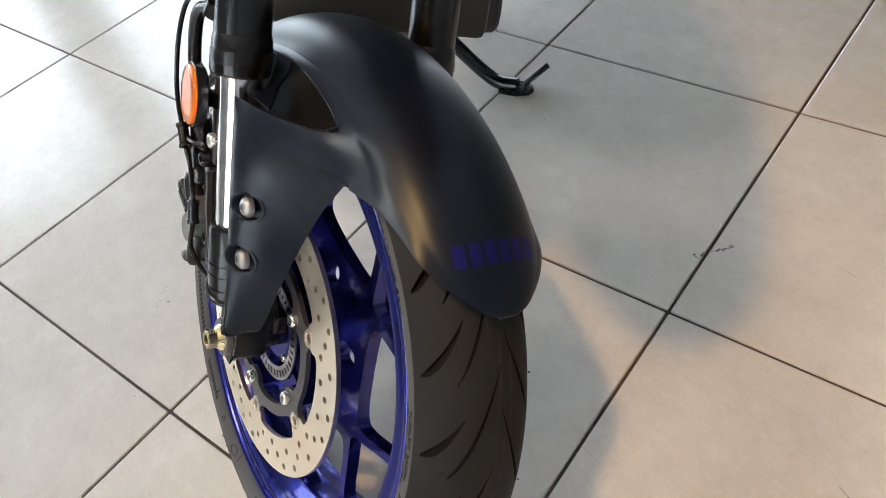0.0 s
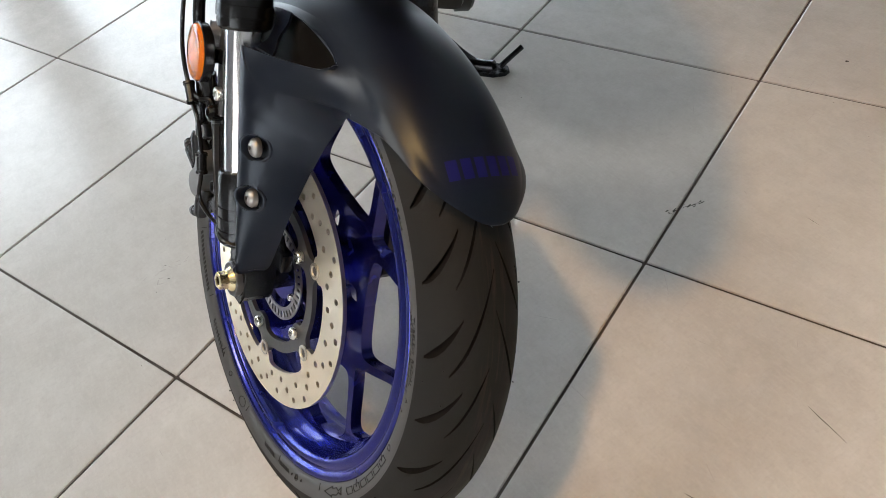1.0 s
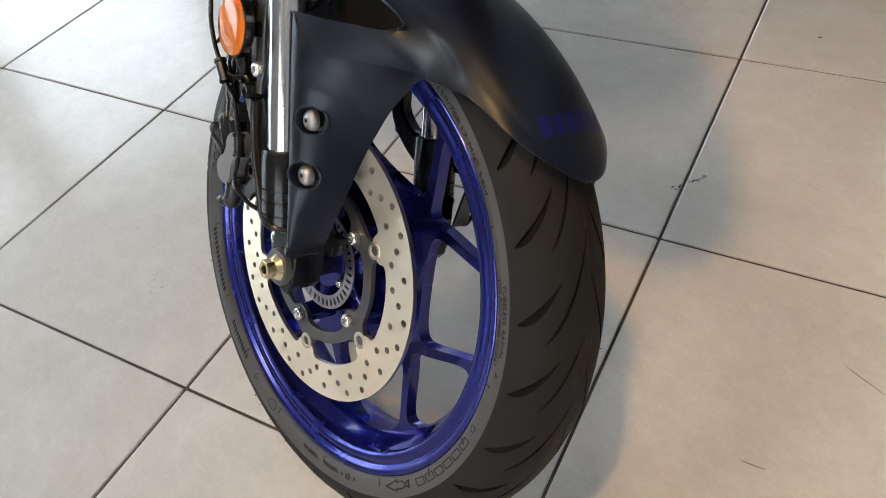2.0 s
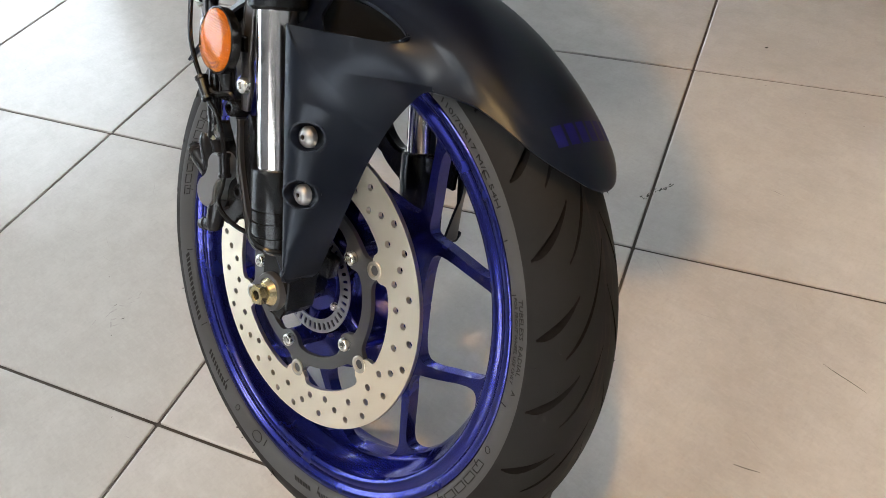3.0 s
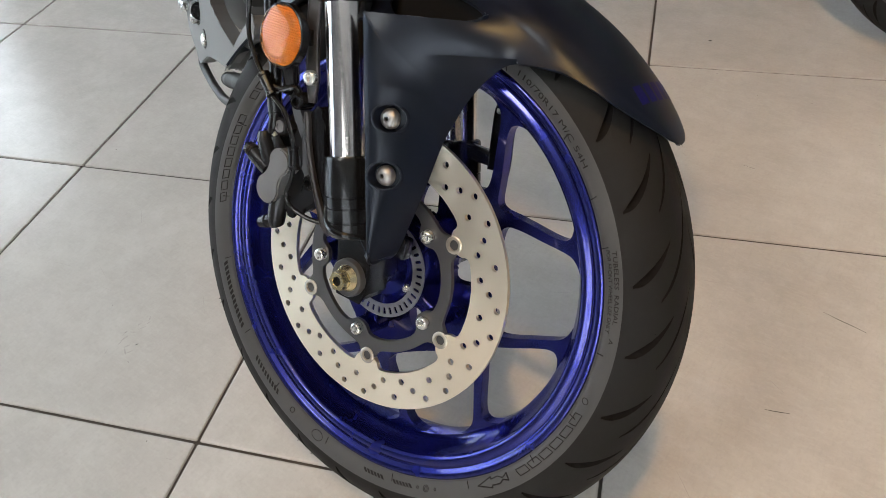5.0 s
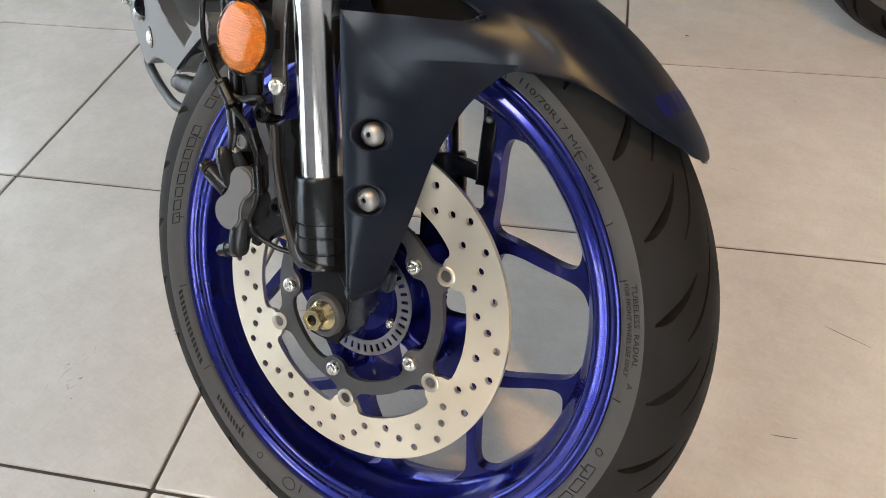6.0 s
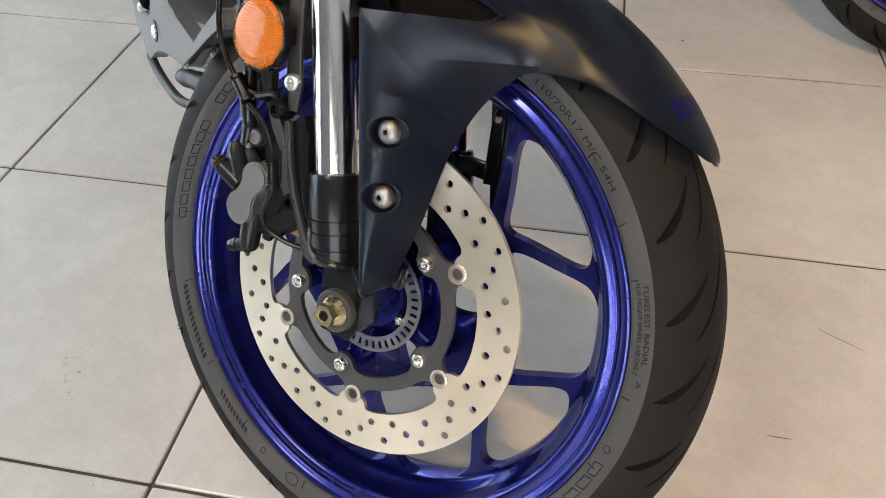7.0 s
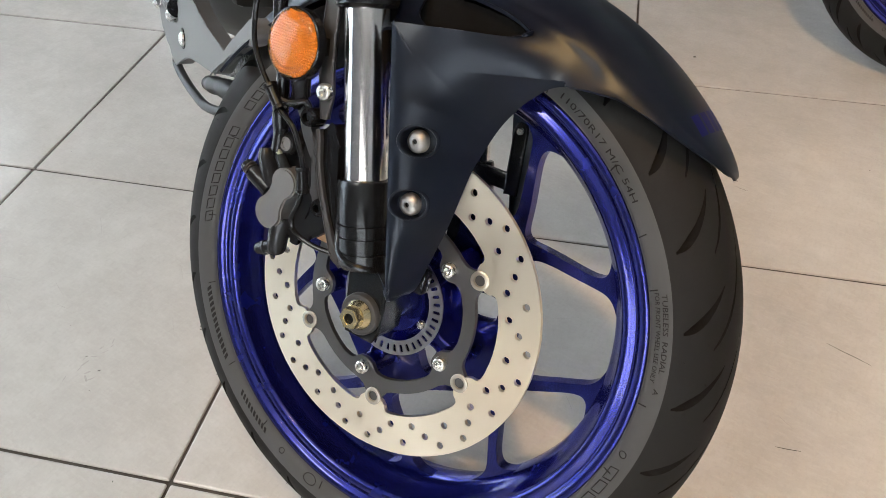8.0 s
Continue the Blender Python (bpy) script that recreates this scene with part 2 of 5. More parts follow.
def grid(bm, pts, closed_u=False, closed_v=False):
    """Quads over rows of points; gives the rows of vertices."""
    rows = [[bm.verts.new(p) for p in row] for row in pts]
    nu, nv = len(rows), len(rows[0])
    for i in range(nu if closed_u else nu - 1):
        for j in range(nv if closed_v else nv - 1):
            q = [rows[i][j], rows[(i + 1) % nu][j], rows[(i + 1) % nu][(j + 1) % nv], rows[i][(j + 1) % nv]]
            q = list(dict.fromkeys(q))
            if len(q) > 2:
                bm.faces.new(q)
    return rows


def spin(bm, profile, n=96, closed=True):
    """Revolves (y, r) points about the axle."""
    return grid(bm, [[(r * math.cos(a), y, r * math.sin(a)) for y, r in profile] for a in (2 * math.pi * i / n for i in range(n))], True, closed)


def plate(bm, outer, holes, y0, y1):
    """A flat plate between y0 and y1 from an outline and holes of (x, z) points."""
    edges, loops = [], []
    for loop in [outer] + holes:
        vs = [bm.verts.new((x, y0, z)) for x, z in loop]
        loops.append(vs)
        edges += [bm.edges.new((vs[i], vs[(i + 1) % len(vs)])) for i in range(len(vs))]
    faces = [f for f in bmesh.ops.triangle_fill(bm, edges=edges, use_beauty=True, use_dissolve=False)["geom"] if isinstance(f, bmesh.types.BMFace)]
    back = {}
    for f in faces:
        for v in f.verts:
            if v not in back:
                back[v] = bm.verts.new((v.co.x, y1, v.co.z))
    for f in faces:
        bm.faces.new([back[v] for v in reversed(f.verts)])
    for vs in loops:
        for i in range(len(vs)):
            a, b = vs[i], vs[(i + 1) % len(vs)]
            bm.faces.new((a, b, back[b], back[a]))


def ring_pts(x, z, r, n=12, a0=0.0):
    return [(x + r * math.cos(a0 + 2 * math.pi * i / n), z + r * math.sin(a0 + 2 * math.pi * i / n)) for i in range(n)]


def tube(bm, path, radius, n=10, cap=True):
    """A round bar along points; radius is one number or one a point."""
    path = [Vector(p) for p in path]
    rad = radius if isinstance(radius, (list, tuple)) else [radius] * len(path)
    up, rows = Vector((0.13, 0.31, 0.94)), []
    for i, p in enumerate(path):
        d = (path[min(i + 1, len(path) - 1)] - path[max(i - 1, 0)]).normalized()
        s = d.cross(up)
        if s.length < 0.05:
            s = d.cross(Vector((1, 0.2, 0)))
        s.normalize()
        up = s.cross(d)
        rows.append([p + rad[i] * (math.cos(a) * s + math.sin(a) * up) for a in (2 * math.pi * k / n for k in range(n))])
    vs = grid(bm, rows, False, True)
    if cap:
        bm.faces.new(vs[0])
        bm.faces.new(vs[-1])


def curve(pts, n=8):
    """A smooth line through points."""
    pts = [Vector(p) for p in pts]
    ext = [2 * pts[0] - pts[1]] + pts + [2 * pts[-1] - pts[-2]]
    out = []
    for i in range(1, len(ext) - 2):
        a, b, c, d = ext[i - 1:i + 3]
        for k in range(n):
            t = k / n
            out.append(0.5 * (2 * b + (c - a) * t + (2 * a - 5 * b + 4 * c - d) * t * t + (3 * b - a - 3 * c + d) * t ** 3))
    return out + [pts[-1]]


def box(bm, x0, x1, y0, y1, z0, z1, bevel=0.0, m=None):
    made = bmesh.ops.create_cube(bm, size=1.0)["verts"]
    bmesh.ops.transform(bm, matrix=Matrix.LocRotScale(((x0 + x1) / 2, (y0 + y1) / 2, (z0 + z1) / 2), None, (x1 - x0, y1 - y0, z1 - z0)), verts=made)
    if bevel:
        eds = list({e for v in made for e in v.link_edges})
        made = bmesh.ops.bevel(bm, geom=eds, offset=bevel, segments=2, affect="EDGES", profile=0.5)["verts"]
    if m is not None:
        bmesh.ops.transform(bm, matrix=m, verts=list(dict.fromkeys(made)))
    return made


def thicken(bm, t):
    """Gives a sheet its thickness: a second skin set back along the normals, joined along the rim."""
    bm.normal_update()
    skin = list(bm.faces)
    rim = [e for e in bm.edges if len(e.link_faces) == 1]
    back = {v: bm.verts.new(v.co - v.normal * t) for v in list(bm.verts)}
    for f in skin:
        bm.faces.new([back[v] for v in reversed(f.verts)])
    for e in rim:
        a, b = e.verts
        try:
            bm.faces.new((a, b, back[b], back[a]))
        except ValueError:
            pass


def polar(r, deg, y=0.0):
    return Vector((r * math.cos(radians(deg)), y, r * math.sin(radians(deg))))


def bar(bm, path, widths, y_front, y_back, roundness=0.004):
    """A cast bar in the wheel's plane: path of (x, z), its width at each point, rounded edges."""
    path = [Vector((p[0], 0, p[1])) for p in path]
    rows = []
    for i, p in enumerate(path):
        d = (path[min(i + 1, len(path) - 1)] - path[max(i - 1, 0)]).normalized()
        s = Vector((-d.z, 0, d.x)) * widths[i] / 2
        sl, c = s.length, roundness
        u = s.normalized()
        q = []
        for sy, su in ((-1, -1), (-1, 1), (1, 1), (1, -1)):
            yy = ((y_front[i] if isinstance(y_front, list) else y_front) if sy < 0 else y_back)
            taper = 0.82 if sy > 0 else 1.0
            for k in range(4):
                a = radians(30 * k)
                e, g = (math.sin(a), math.cos(a)) if (sy * su > 0) else (math.cos(a), math.sin(a))
                q.append(p + u * su * (sl * taper - c + c * e) + Vector((0, yy - sy * (c - c * g), 0)))
        rows.append(q)
    vs = grid(bm, rows, False, True)
    bm.faces.new(vs[0])
    bm.faces.new(vs[-1])


bike = tagged(new("motorcycle"), "matt dark blue motorcycle with blue wheels on its side stand", "motorcycle")

# ---- front wheel: rim barrel with stepped lip and hub
bm = bmesh.new()
RIM = [(-0.0405, 0.2335), (-0.0432, 0.2335), (-0.0445, 0.2322), (-0.0448, 0.2302), (-0.0445, 0.2278), (-0.0435, 0.2256), (-0.0420, 0.2240), (-0.0406, 0.2230), (-0.0401, 0.2219), (-0.0404, 0.2206), (-0.0411, 0.2188), (-0.0417, 0.2168), (-0.0420, 0.2148),
       (-0.0418, 0.2128), (-0.0410, 0.2110), (-0.0394, 0.2096), (-0.0370, 0.2086), (-0.0336, 0.2076), (-0.0290, 0.2062), (-0.0235, 0.2036), (-0.0180, 0.2003), (-0.0138, 0.1977), (-0.0108, 0.1966), (0.0, 0.1963)]
prof = RIM + [(-y, r) for y, r in RIM[-2::-1]]
prof += [(0.036, 0.222), (0.015, 0.209), (-0.015, 0.209), (-0.036, 0.222)]
spin(bm, prof, 160)
HUBP = [(-0.052, 0.017), (-0.052, 0.030), (-0.048, 0.033), (-0.034, 0.034), (-0.030, 0.040), (-0.016, 0.043), (0.016, 0.043), (0.030, 0.040), (0.034, 0.034), (0.052, 0.031), (0.052, 0.017)]
spin(bm, HUBP, 48)
wheel = part("front_wheel", bm, BLUE, bike, "gloss metallic blue cast wheel", FRONT, 50)

# five forked spokes
bm = bmesh.new()
# half outline of one spoke from the hub out to the rim and back into the fork: (radius, degrees)
EDGE = [(0.030, 36.0), (0.0535, 36.0), (0.0545, 31.0), (0.0565, 25.5), (0.0610, 23.6), (0.0700, 24.8), (0.0800, 27.0), (0.0855, 30.0), (0.0875, 36.0), (0.0960, 36.0), (0.1030, 36.0), (0.1040, 31.0), (0.1058, 25.0), (0.110, 18.0), (0.116, 12.8), (0.123, 10.0), (0.131, 10.5), (0.143, 13.6), (0.155, 16.8), (0.167, 19.4), (0.179, 21.6),
        (0.187, 23.2), (0.1925, 25.4), (0.1960, 28.6), (0.1985, 32.0), (0.2025, 33.0), (0.2025, 11.0), (0.1985, 12.0), (0.1955, 14.8), (0.1915, 17.4), (0.186, 18.5), (0.178, 17.9), (0.168, 15.9), (0.158, 13.2), (0.148, 10.0), (0.138, 6.4), (0.1310, 3.6), (0.1280, 1.6)]
web = curve([polar(r, -a) for r, a in EDGE] + [polar(0.1272, 0)] + [polar(r, a) for r, a in reversed(EDGE)], 2)
# each fifth of the web stays within its own sector
for q in web:
    turn = math.atan2(q.z, q.x)
    if abs(turn) > radians(35.9):
        q.xyz = polar(math.hypot(q.x, q.z), math.copysign(36.0, turn))
plate(bm, [(q.x, q.z) for q in web], [], -0.0085, 0.0050)


def on_seam(e):
    return all(abs(abs(math.degrees(math.atan2(v.co.z, v.co.x))) - 36) < 0.05 for v in e.verts)


bmesh.ops.bevel(bm, geom=[e for e in bm.edges if len(e.link_faces) == 2 and e.calc_face_angle(0) > 1.2 and abs(e.verts[0].co.y - e.verts[1].co.y) < 1e-5 and not on_seam(e)], offset=0.0045, segments=5, affect="EDGES")
# pad that carries the disc
bmesh.ops.create_cone(bm, cap_ends=True, segments=20, radius1=0.0115, radius2=0.0105, depth=0.034, matrix=Matrix.Translation(polar(0.0739, 1.5, -0.040)) @ Euler((radians(90), 0, 0)).to_matrix().to_4x4())
pad = [polar(0.034, 0), polar(0.056, 1), polar(0.076, 1.5)]
bar(bm, [(q.x, q.z) for q in pad], [0.024, 0.015, 0.019], -0.046, 0.006, 0.003)
SPOKE_AT = 45.2
spoke = part("spoke", bm, BLUE, wheel, m=pose(0, 0, 0, 0, -SPOKE_AT, 0), sharp=42, even=True)
for k in range(1, 5):
    ob = new("spoke", spoke.data)
    ob.parent = wheel
    ob.modifiers.new("even_shading", "WEIGHTED_NORMAL").keep_sharp = True
    ob.matrix_basis = pose(0, 0, 0, 0, -SPOKE_AT + 72 * k, 0)
# small cast marks on the fork of each spoke
bm = bmesh.new()
for k in range(5):
    for i in range(16):
        c = polar(0.106 + 0.0055 * (i // 4) + random.uniform(-0.001, 0.001), SPOKE_AT + 72 * k + 2.4 * (i % 4 - 1.5), -0.0078)
        box(bm, c.x - 0.0011, c.x + 0.0011, c.y - 0.0006, c.y + 0.001, c.z - 0.0009, c.z + 0.0009)
tagged(part("cast_texture", bm, BLUE, wheel, "small raised cast marks"), kind="stuff")

# ---- tyre with slanted tread grooves
HALF = [(0.0, 0.2948), (0.0050, 0.2947), (0.0100, 0.2943), (0.0150, 0.2936), (0.0200, 0.2924), (0.0250, 0.2905), (0.0295, 0.2880), (0.0335, 0.2848), (0.0372, 0.2812), (0.0406, 0.2772),
        (0.0434, 0.2730), (0.0458, 0.2688), (0.0478, 0.2645), (0.0493, 0.2605), (0.0504, 0.2566), (0.0510, 0.2543), (0.0512, 0.2530), (0.0511, 0.2500), (0.0505, 0.2460), (0.0494, 0.2420),
        (0.0478, 0.2382), (0.0462, 0.2356), (0.0449, 0.2345), (0.0436, 0.2338), (0.0432, 0.2328), (0.041, 0.230)]


def sidewall(r, proud=0.0):
    """The place across of the tyre's side at radius r."""
    for (y0, r0), (y1, r1) in zip(HALF[12:], HALF[13:]):
        if r1 <= r <= r0:
            return -(y0 + (y1 - y0) * (r0 - r) / (r0 - r1)) - proud
    return -0.044 - proud


PERIODS = 13
STEP = 2 * math.pi / PERIODS
# groove kinds: from and to (row of the half profile), widest row, half width in radians
SPAN = {0: (5.6, 12.6, 10.0, 0.0165), 1: (0.4, 8.0, 4.0, 0.0120), 2: (6.4, 12.8, 10.0, 0.0165), 3: (1.4, 6.6, 3.4, 0.0120)}
cols = []
for g in range(4):
    c = STEP * g / 4
    cols += [(c, g, e) for e in (-1.0, -0.72, 0.0, 0.72, 1.0)] + [(c + STEP * 0.25 * f, -1, 0) for f in (0.35, 0.5, 0.65)]


def groove(kind, side, row):
    """Depth and half width of a groove at a row: pointed ends, widest near the shoulder."""
    a, b, w, half = SPAN[kind if side < 0 else (kind + 1) % 4]
    if not a < row < b:
        return 0.0, 0.004
    t = (row - a) / (w - a) if row < w else (b - row) / (b - w)
    t = max(0.0, min(1.0, t))
    t = t * (2 - t)
    return 0.0075 * min(1.0, 0.25 + 2.2 * t), max(0.0034, half * (0.25 + 0.75 * t))


FULL = []
for side in (-1, 1):
    rows = []
    for i in range(0, 2 * len(HALF) - 1):
        j, h = i // 2, i % 2
        y, r = HALF[j] if not h else ((HALF[j][0] + HALF[j + 1][0]) / 2, (HALF[j][1] + HALF[j + 1][1]) / 2)
        if i <= 28 or not h:
            rows.append((side * y, r, i / 2))
    FULL += rows[::-1] if side < 0 else rows[1:]
pts = []
for k in range(PERIODS):
    for c, kind, e in cols:
        row = []
        for y, r, i in FULL:
            a = abs(y)
            shear = 0.46 * max(0.0, 1 - a / 0.070) ** 1.5
            dr, half = groove(kind, y, i) if kind >= 0 else (0.0, 0.0)
            ang = k * STEP + c + e * half + shear
            dr = dr if abs(e) < 0.9 else 0.0
            row.append(((r - dr) * math.cos(ang), y, (r - dr) * math.sin(ang)))
        pts.append(row)
bm = bmesh.new()
grid(bm, pts, True, False)
for f in bm.faces:
    c = f.calc_center_median()
    f.material_index = int(math.hypot(c.x, c.z) < 0.2535)
    # shade inside the grooves, put into the colour as near-black rubber
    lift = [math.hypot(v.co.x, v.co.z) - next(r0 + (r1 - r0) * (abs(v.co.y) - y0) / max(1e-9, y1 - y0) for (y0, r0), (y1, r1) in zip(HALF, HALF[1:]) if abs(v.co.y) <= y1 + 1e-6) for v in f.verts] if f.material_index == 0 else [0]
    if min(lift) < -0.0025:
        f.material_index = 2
tyre = part("tyre", bm, RUBBER, wheel, "black road tyre with slanted tread grooves, lightly dusty", sharp=38)
tyre.data.materials.append(SIDEWALL)
tyre.data.materials.append(RUBBERDARK)

# mould hairs and rim marks
bm = bmesh.new()
for k in range(40):
    a, r, side = random.uniform(0, 360), random.uniform(0.262, 0.290), random.choice((-1, 1))
    y = next(y for y, rr in HALF if rr <= r)
    p = polar(r - 0.0006, a, side * y)
    tube(bm, [p, p + polar(0.0013, a, side * 0.0007)], [0.0008, 0.0004], 5)
for a in (2.6, 25.6, 36, 49.7, 69.3, 84, 110, 136, 160, 182, 200, 222, 240, 262, 285, 309, 330, 346):
    p, q = polar(0.2352, a, sidewall(0.2352, 0.0003)), polar(0.2420, a + 0.3, sidewall(0.2420, 0.0003))
    tube(bm, [p, q], 0.0006, 5)
tagged(part("mould_flash", bm, RUBBER, wheel, "fine rubber mould hairs and ticks"), kind="stuff")


def lettering(text, size, r, deg, width, parent, material, label=""):
    """Raised letters round the tyre's side: tops outward, read clockwise from deg; width in degrees."""
    fc = bpy.data.curves.new("letters", "FONT")
    fc.body, fc.size, fc.resolution_u = text, size, 2
    fc.extrude = 0.0004
    tmp = new("letters", fc)
    bpy.context.view_layer.update()
    me = bpy.data.meshes.new_from_object(tmp)
    bpy.data.objects.remove(tmp)
    bpy.data.curves.remove(fc)
    bm = bmesh.new()
    bm.from_mesh(me)
    bpy.data.meshes.remove(me)
    wide = max(v.co.x for v in bm.verts)
    for v in bm.verts:
        rr = r + v.co.y
        p = polar(rr, deg - width * v.co.x / wide, sidewall(rr, v.co.z))
        v.co = p
    return part("raised_lettering", bm, material, parent, label)


def bars(spans, r, height, parent, label, joined=False):
    """Plain raised bars round the tyre's side, or outlined ones, for marks that carry a maker's name."""
    bm = bmesh.new()
    for a0, a1 in spans:
        if joined:
            rows = []
            for i in range(3):
                a = a0 + (a1 - a0) * i / 2
                rows.append([polar(r + height * f, a + 0.8 * f, sidewall(r + height * f, p)) for f, p in ((0, -0.0004), (0.02, 0.0004), (0.5, 0.0005), (0.98, 0.0004), (1, -0.0004))])
            vs = grid(bm, rows)
            bm.faces.new(vs[0])
            bm.faces.new(vs[-1])
        else:
            loop = [(a0, 0), ((a0 + a1) / 2, 0), (a1, 0), (a1 + 0.4, 0.5), (a1 + 0.8, 1), ((a0 + a1) / 2 + 0.8, 1), (a0 + 0.8, 1), (a0 + 0.4, 0.5)]
            pts = [polar(r + height * f, a, sidewall(r + height * f)) for a, f in loop]
            tube(bm, pts + pts[:2], 0.0006, 5, False)
            part("raised_bar", bm, LETTER, parent, label)
            bm = bmesh.new()
    if joined:
        tagged(part("fine_print", bm, LETTER, parent, label), kind="stuff")


lettering("110/70R17 M/C 54H", 0.0076, 0.2400, 67.0, 24.6, wheel, LETTER, "raised black tyre size lettering")
lettering("TUBELESS  RADIAL", 0.0062, 0.2452, 25.2, 15.0, wheel, LETTER, "raised black lettering")
lettering("FOR FRONT WHEEL USE ONLY", 0.0056, 0.2392, 25.4, 17.4, wheel, LETTER, "raised black lettering")
lettering("A", 0.0060, 0.2440, 7.0, 1.2, wheel, LETTER, "raised black letter")
bars([(-12.5 - 4.0 * i, -15.6 - 4.0 * i) for i in range(6)], 0.2390, 0.0068, wheel, "raised maker's mark")
bars([(183.5 - 3.4 * i, 181.0 - 3.4 * i) for i in range(8)], 0.2388, 0.0068, wheel, "raised model mark")
bars([(151.5 - 3.4 * i, 149.0 - 3.4 * i) for i in range(3)], 0.2388, 0.0068, wheel, "raised model mark")
bars([(-69.0 - 1.0 * i, -69.6 - 1.0 * i) for i in range(6)] + [(-78 - 1.1 * i, -78.7 - 1.1 * i) for i in range(6)], 0.2395, 0.004, wheel, "small raised marks", True)
bars([(-118.5 - 1.25 * i, -119.2 - 1.25 * i) for i in range(10)] + [(-140 - 1.4 * i, -140.9 - 1.4 * i) for i in range(14)], 0.2400, 0.0045, wheel, "small raised marks", True)
bars([(95 - 1.6 * i, 94.0 - 1.6 * i) for i in range(10)], 0.2400, 0.0045, wheel, "small raised marks", True)
# rotation arrow and approval rings
bm = bmesh.new()
ARROW = [(-38.6, 0.2375), (-40.0, 0.2405), (-41.4, 0.2375), (-43.6, 0.2382), (-43.6, 0.2360), (-47.8, 0.2412), (-43.6, 0.2462), (-43.6, 0.2440), (-41.2, 0.2446), (-40.0, 0.2420), (-38.4, 0.2448)]
for (a0, r0), (a1, r1) in zip(ARROW, ARROW[1:] + ARROW[:1]):
    tube(bm, [polar(r0, a0, sidewall(r0)), polar((r0 + r1) / 2, (a0 + a1) / 2, sidewall((r0 + r1) / 2)), polar(r1, a1, sidewall(r1))], 0.00075, 5)
part("rotation_arrow", bm, LETTER, wheel, "raised rotation arrow")
for deg, rad, sq in ((-64.0, 0.0034, 1), (-64.0, 0.0018, 1), (-101.2, 0.0052, 1.5), (-66.6, 0.0012, 1), (-61.2, 0.0012, 1), (-111.6, 0.0030, 1), (-8.6, 0.0030, 1)):
    bm = bmesh.new()
    tube(bm, [polar(0.2416 + rad * math.sin(t), deg + math.degrees(rad * sq * math.cos(t) / 0.2416), sidewall(0.2416 + rad * math.sin(t))) for t in (2 * math.pi * i / 16 for i in range(17))], 0.0005, 4)
    part("approval_ring", bm, LETTER, wheel, "raised approval ring")

# ---- brake disc
DISC_Y = -0.062
bm = bmesh.new()
HOLE_R = (0.1400, 0.1235, 0.1400, 0.1300, 0.1200, 0.1366, 0.1200, 0.1300)
holes = []
for i in range(64):
    p = polar(HOLE_R[i % 8], 50.3 - 5.625 * i)
    holes.append(ring_pts(p.x, p.z, 0.0034, 10))
inner = []
for k in range(6):
    a = 35 + 60 * k
    for da, r in ((-24, 0.1107), (-20, 0.1107), (-14, 0.1107), (-10.5, 0.1104), (-8.6, 0.1090), (-7.8, 0.1066), (-7.6, 0.1035), (-6.2, 0.1000), (-4.9, 0.0985), (-4.8, 0.1010), (-3.6, 0.1042), (-1.6, 0.1062),
                  (1.6, 0.1062), (3.6, 0.1042), (4.8, 0.1010), (4.9, 0.0985), (6.2, 0.1000), (7.6, 0.1035), (7.8, 0.1066), (8.6, 0.1090), (10.5, 0.1104), (14, 0.1107), (20, 0.1107), (24, 0.1107), (29.9, 0.1107)):
        p = polar(r, a + da)
        inner.append((p.x, p.z))
plate(bm, ring_pts(0, 0, 0.149, 128), [inner] + holes, DISC_Y, DISC_Y + 0.0045)
disc = part("brake_disc", bm, STEEL, bike, "drilled steel brake disc with circular brushing", FRONT, 30, flat=True)
# dark carrier
bm = bmesh.new()
outer, inside = [], []
for k in range(6):
    a = 35 + 60 * k
    for da, r in ((-30, 0.0885), (-24, 0.0885), (-18, 0.0885), (-12, 0.0888), (-8.5, 0.0905), (-6.4, 0.0940), (-5.2, 0.0975), (-4.6, 0.0995), (-3.4, 0.1022), (-1.6, 0.1038), (1.6, 0.1038), (3.4, 0.1022), (4.6, 0.0995), (5.2, 0.0975), (6.4, 0.0940), (8.5, 0.0905), (12, 0.0888), (18, 0.0885), (24, 0.0885)):
        p = polar(r, a + da)
        outer.append((p.x, p.z))
for k in range(5):
    a = 190.7 + 72 * k
    for da, r in ((-36, 0.0765), (-28, 0.0765), (-20, 0.0765), (-14, 0.0755), (-10.5, 0.0735), (-8.6, 0.0700), (-6.4, 0.0665), (-3.2, 0.0648), (0, 0.0643), (3.2, 0.0648), (6.4, 0.0665), (8.6, 0.0700), (10.5, 0.0735), (14, 0.0755), (20, 0.0765), (28, 0.0765)):
        p = polar(r, a + da)
        inside.append((p.x, p.z))
plate(bm, outer, [inside], DISC_Y + 0.0006, DISC_Y + 0.0056)
part("disc_carrier", bm, CARRIER, disc, "dark anodised disc carrier", sharp=30)


def turned(profile, x, z, n=20):
    """A turned piece whose axis lies along the axle, from (y, r) points."""
    b = bmesh.new()
    rows = [[(x + r * math.cos(a), y, z + r * math.sin(a)) for y, r in profile] for a in (2 * math.pi * i / n for i in range(n))]
    grid(b, rows, True, False)
    return b


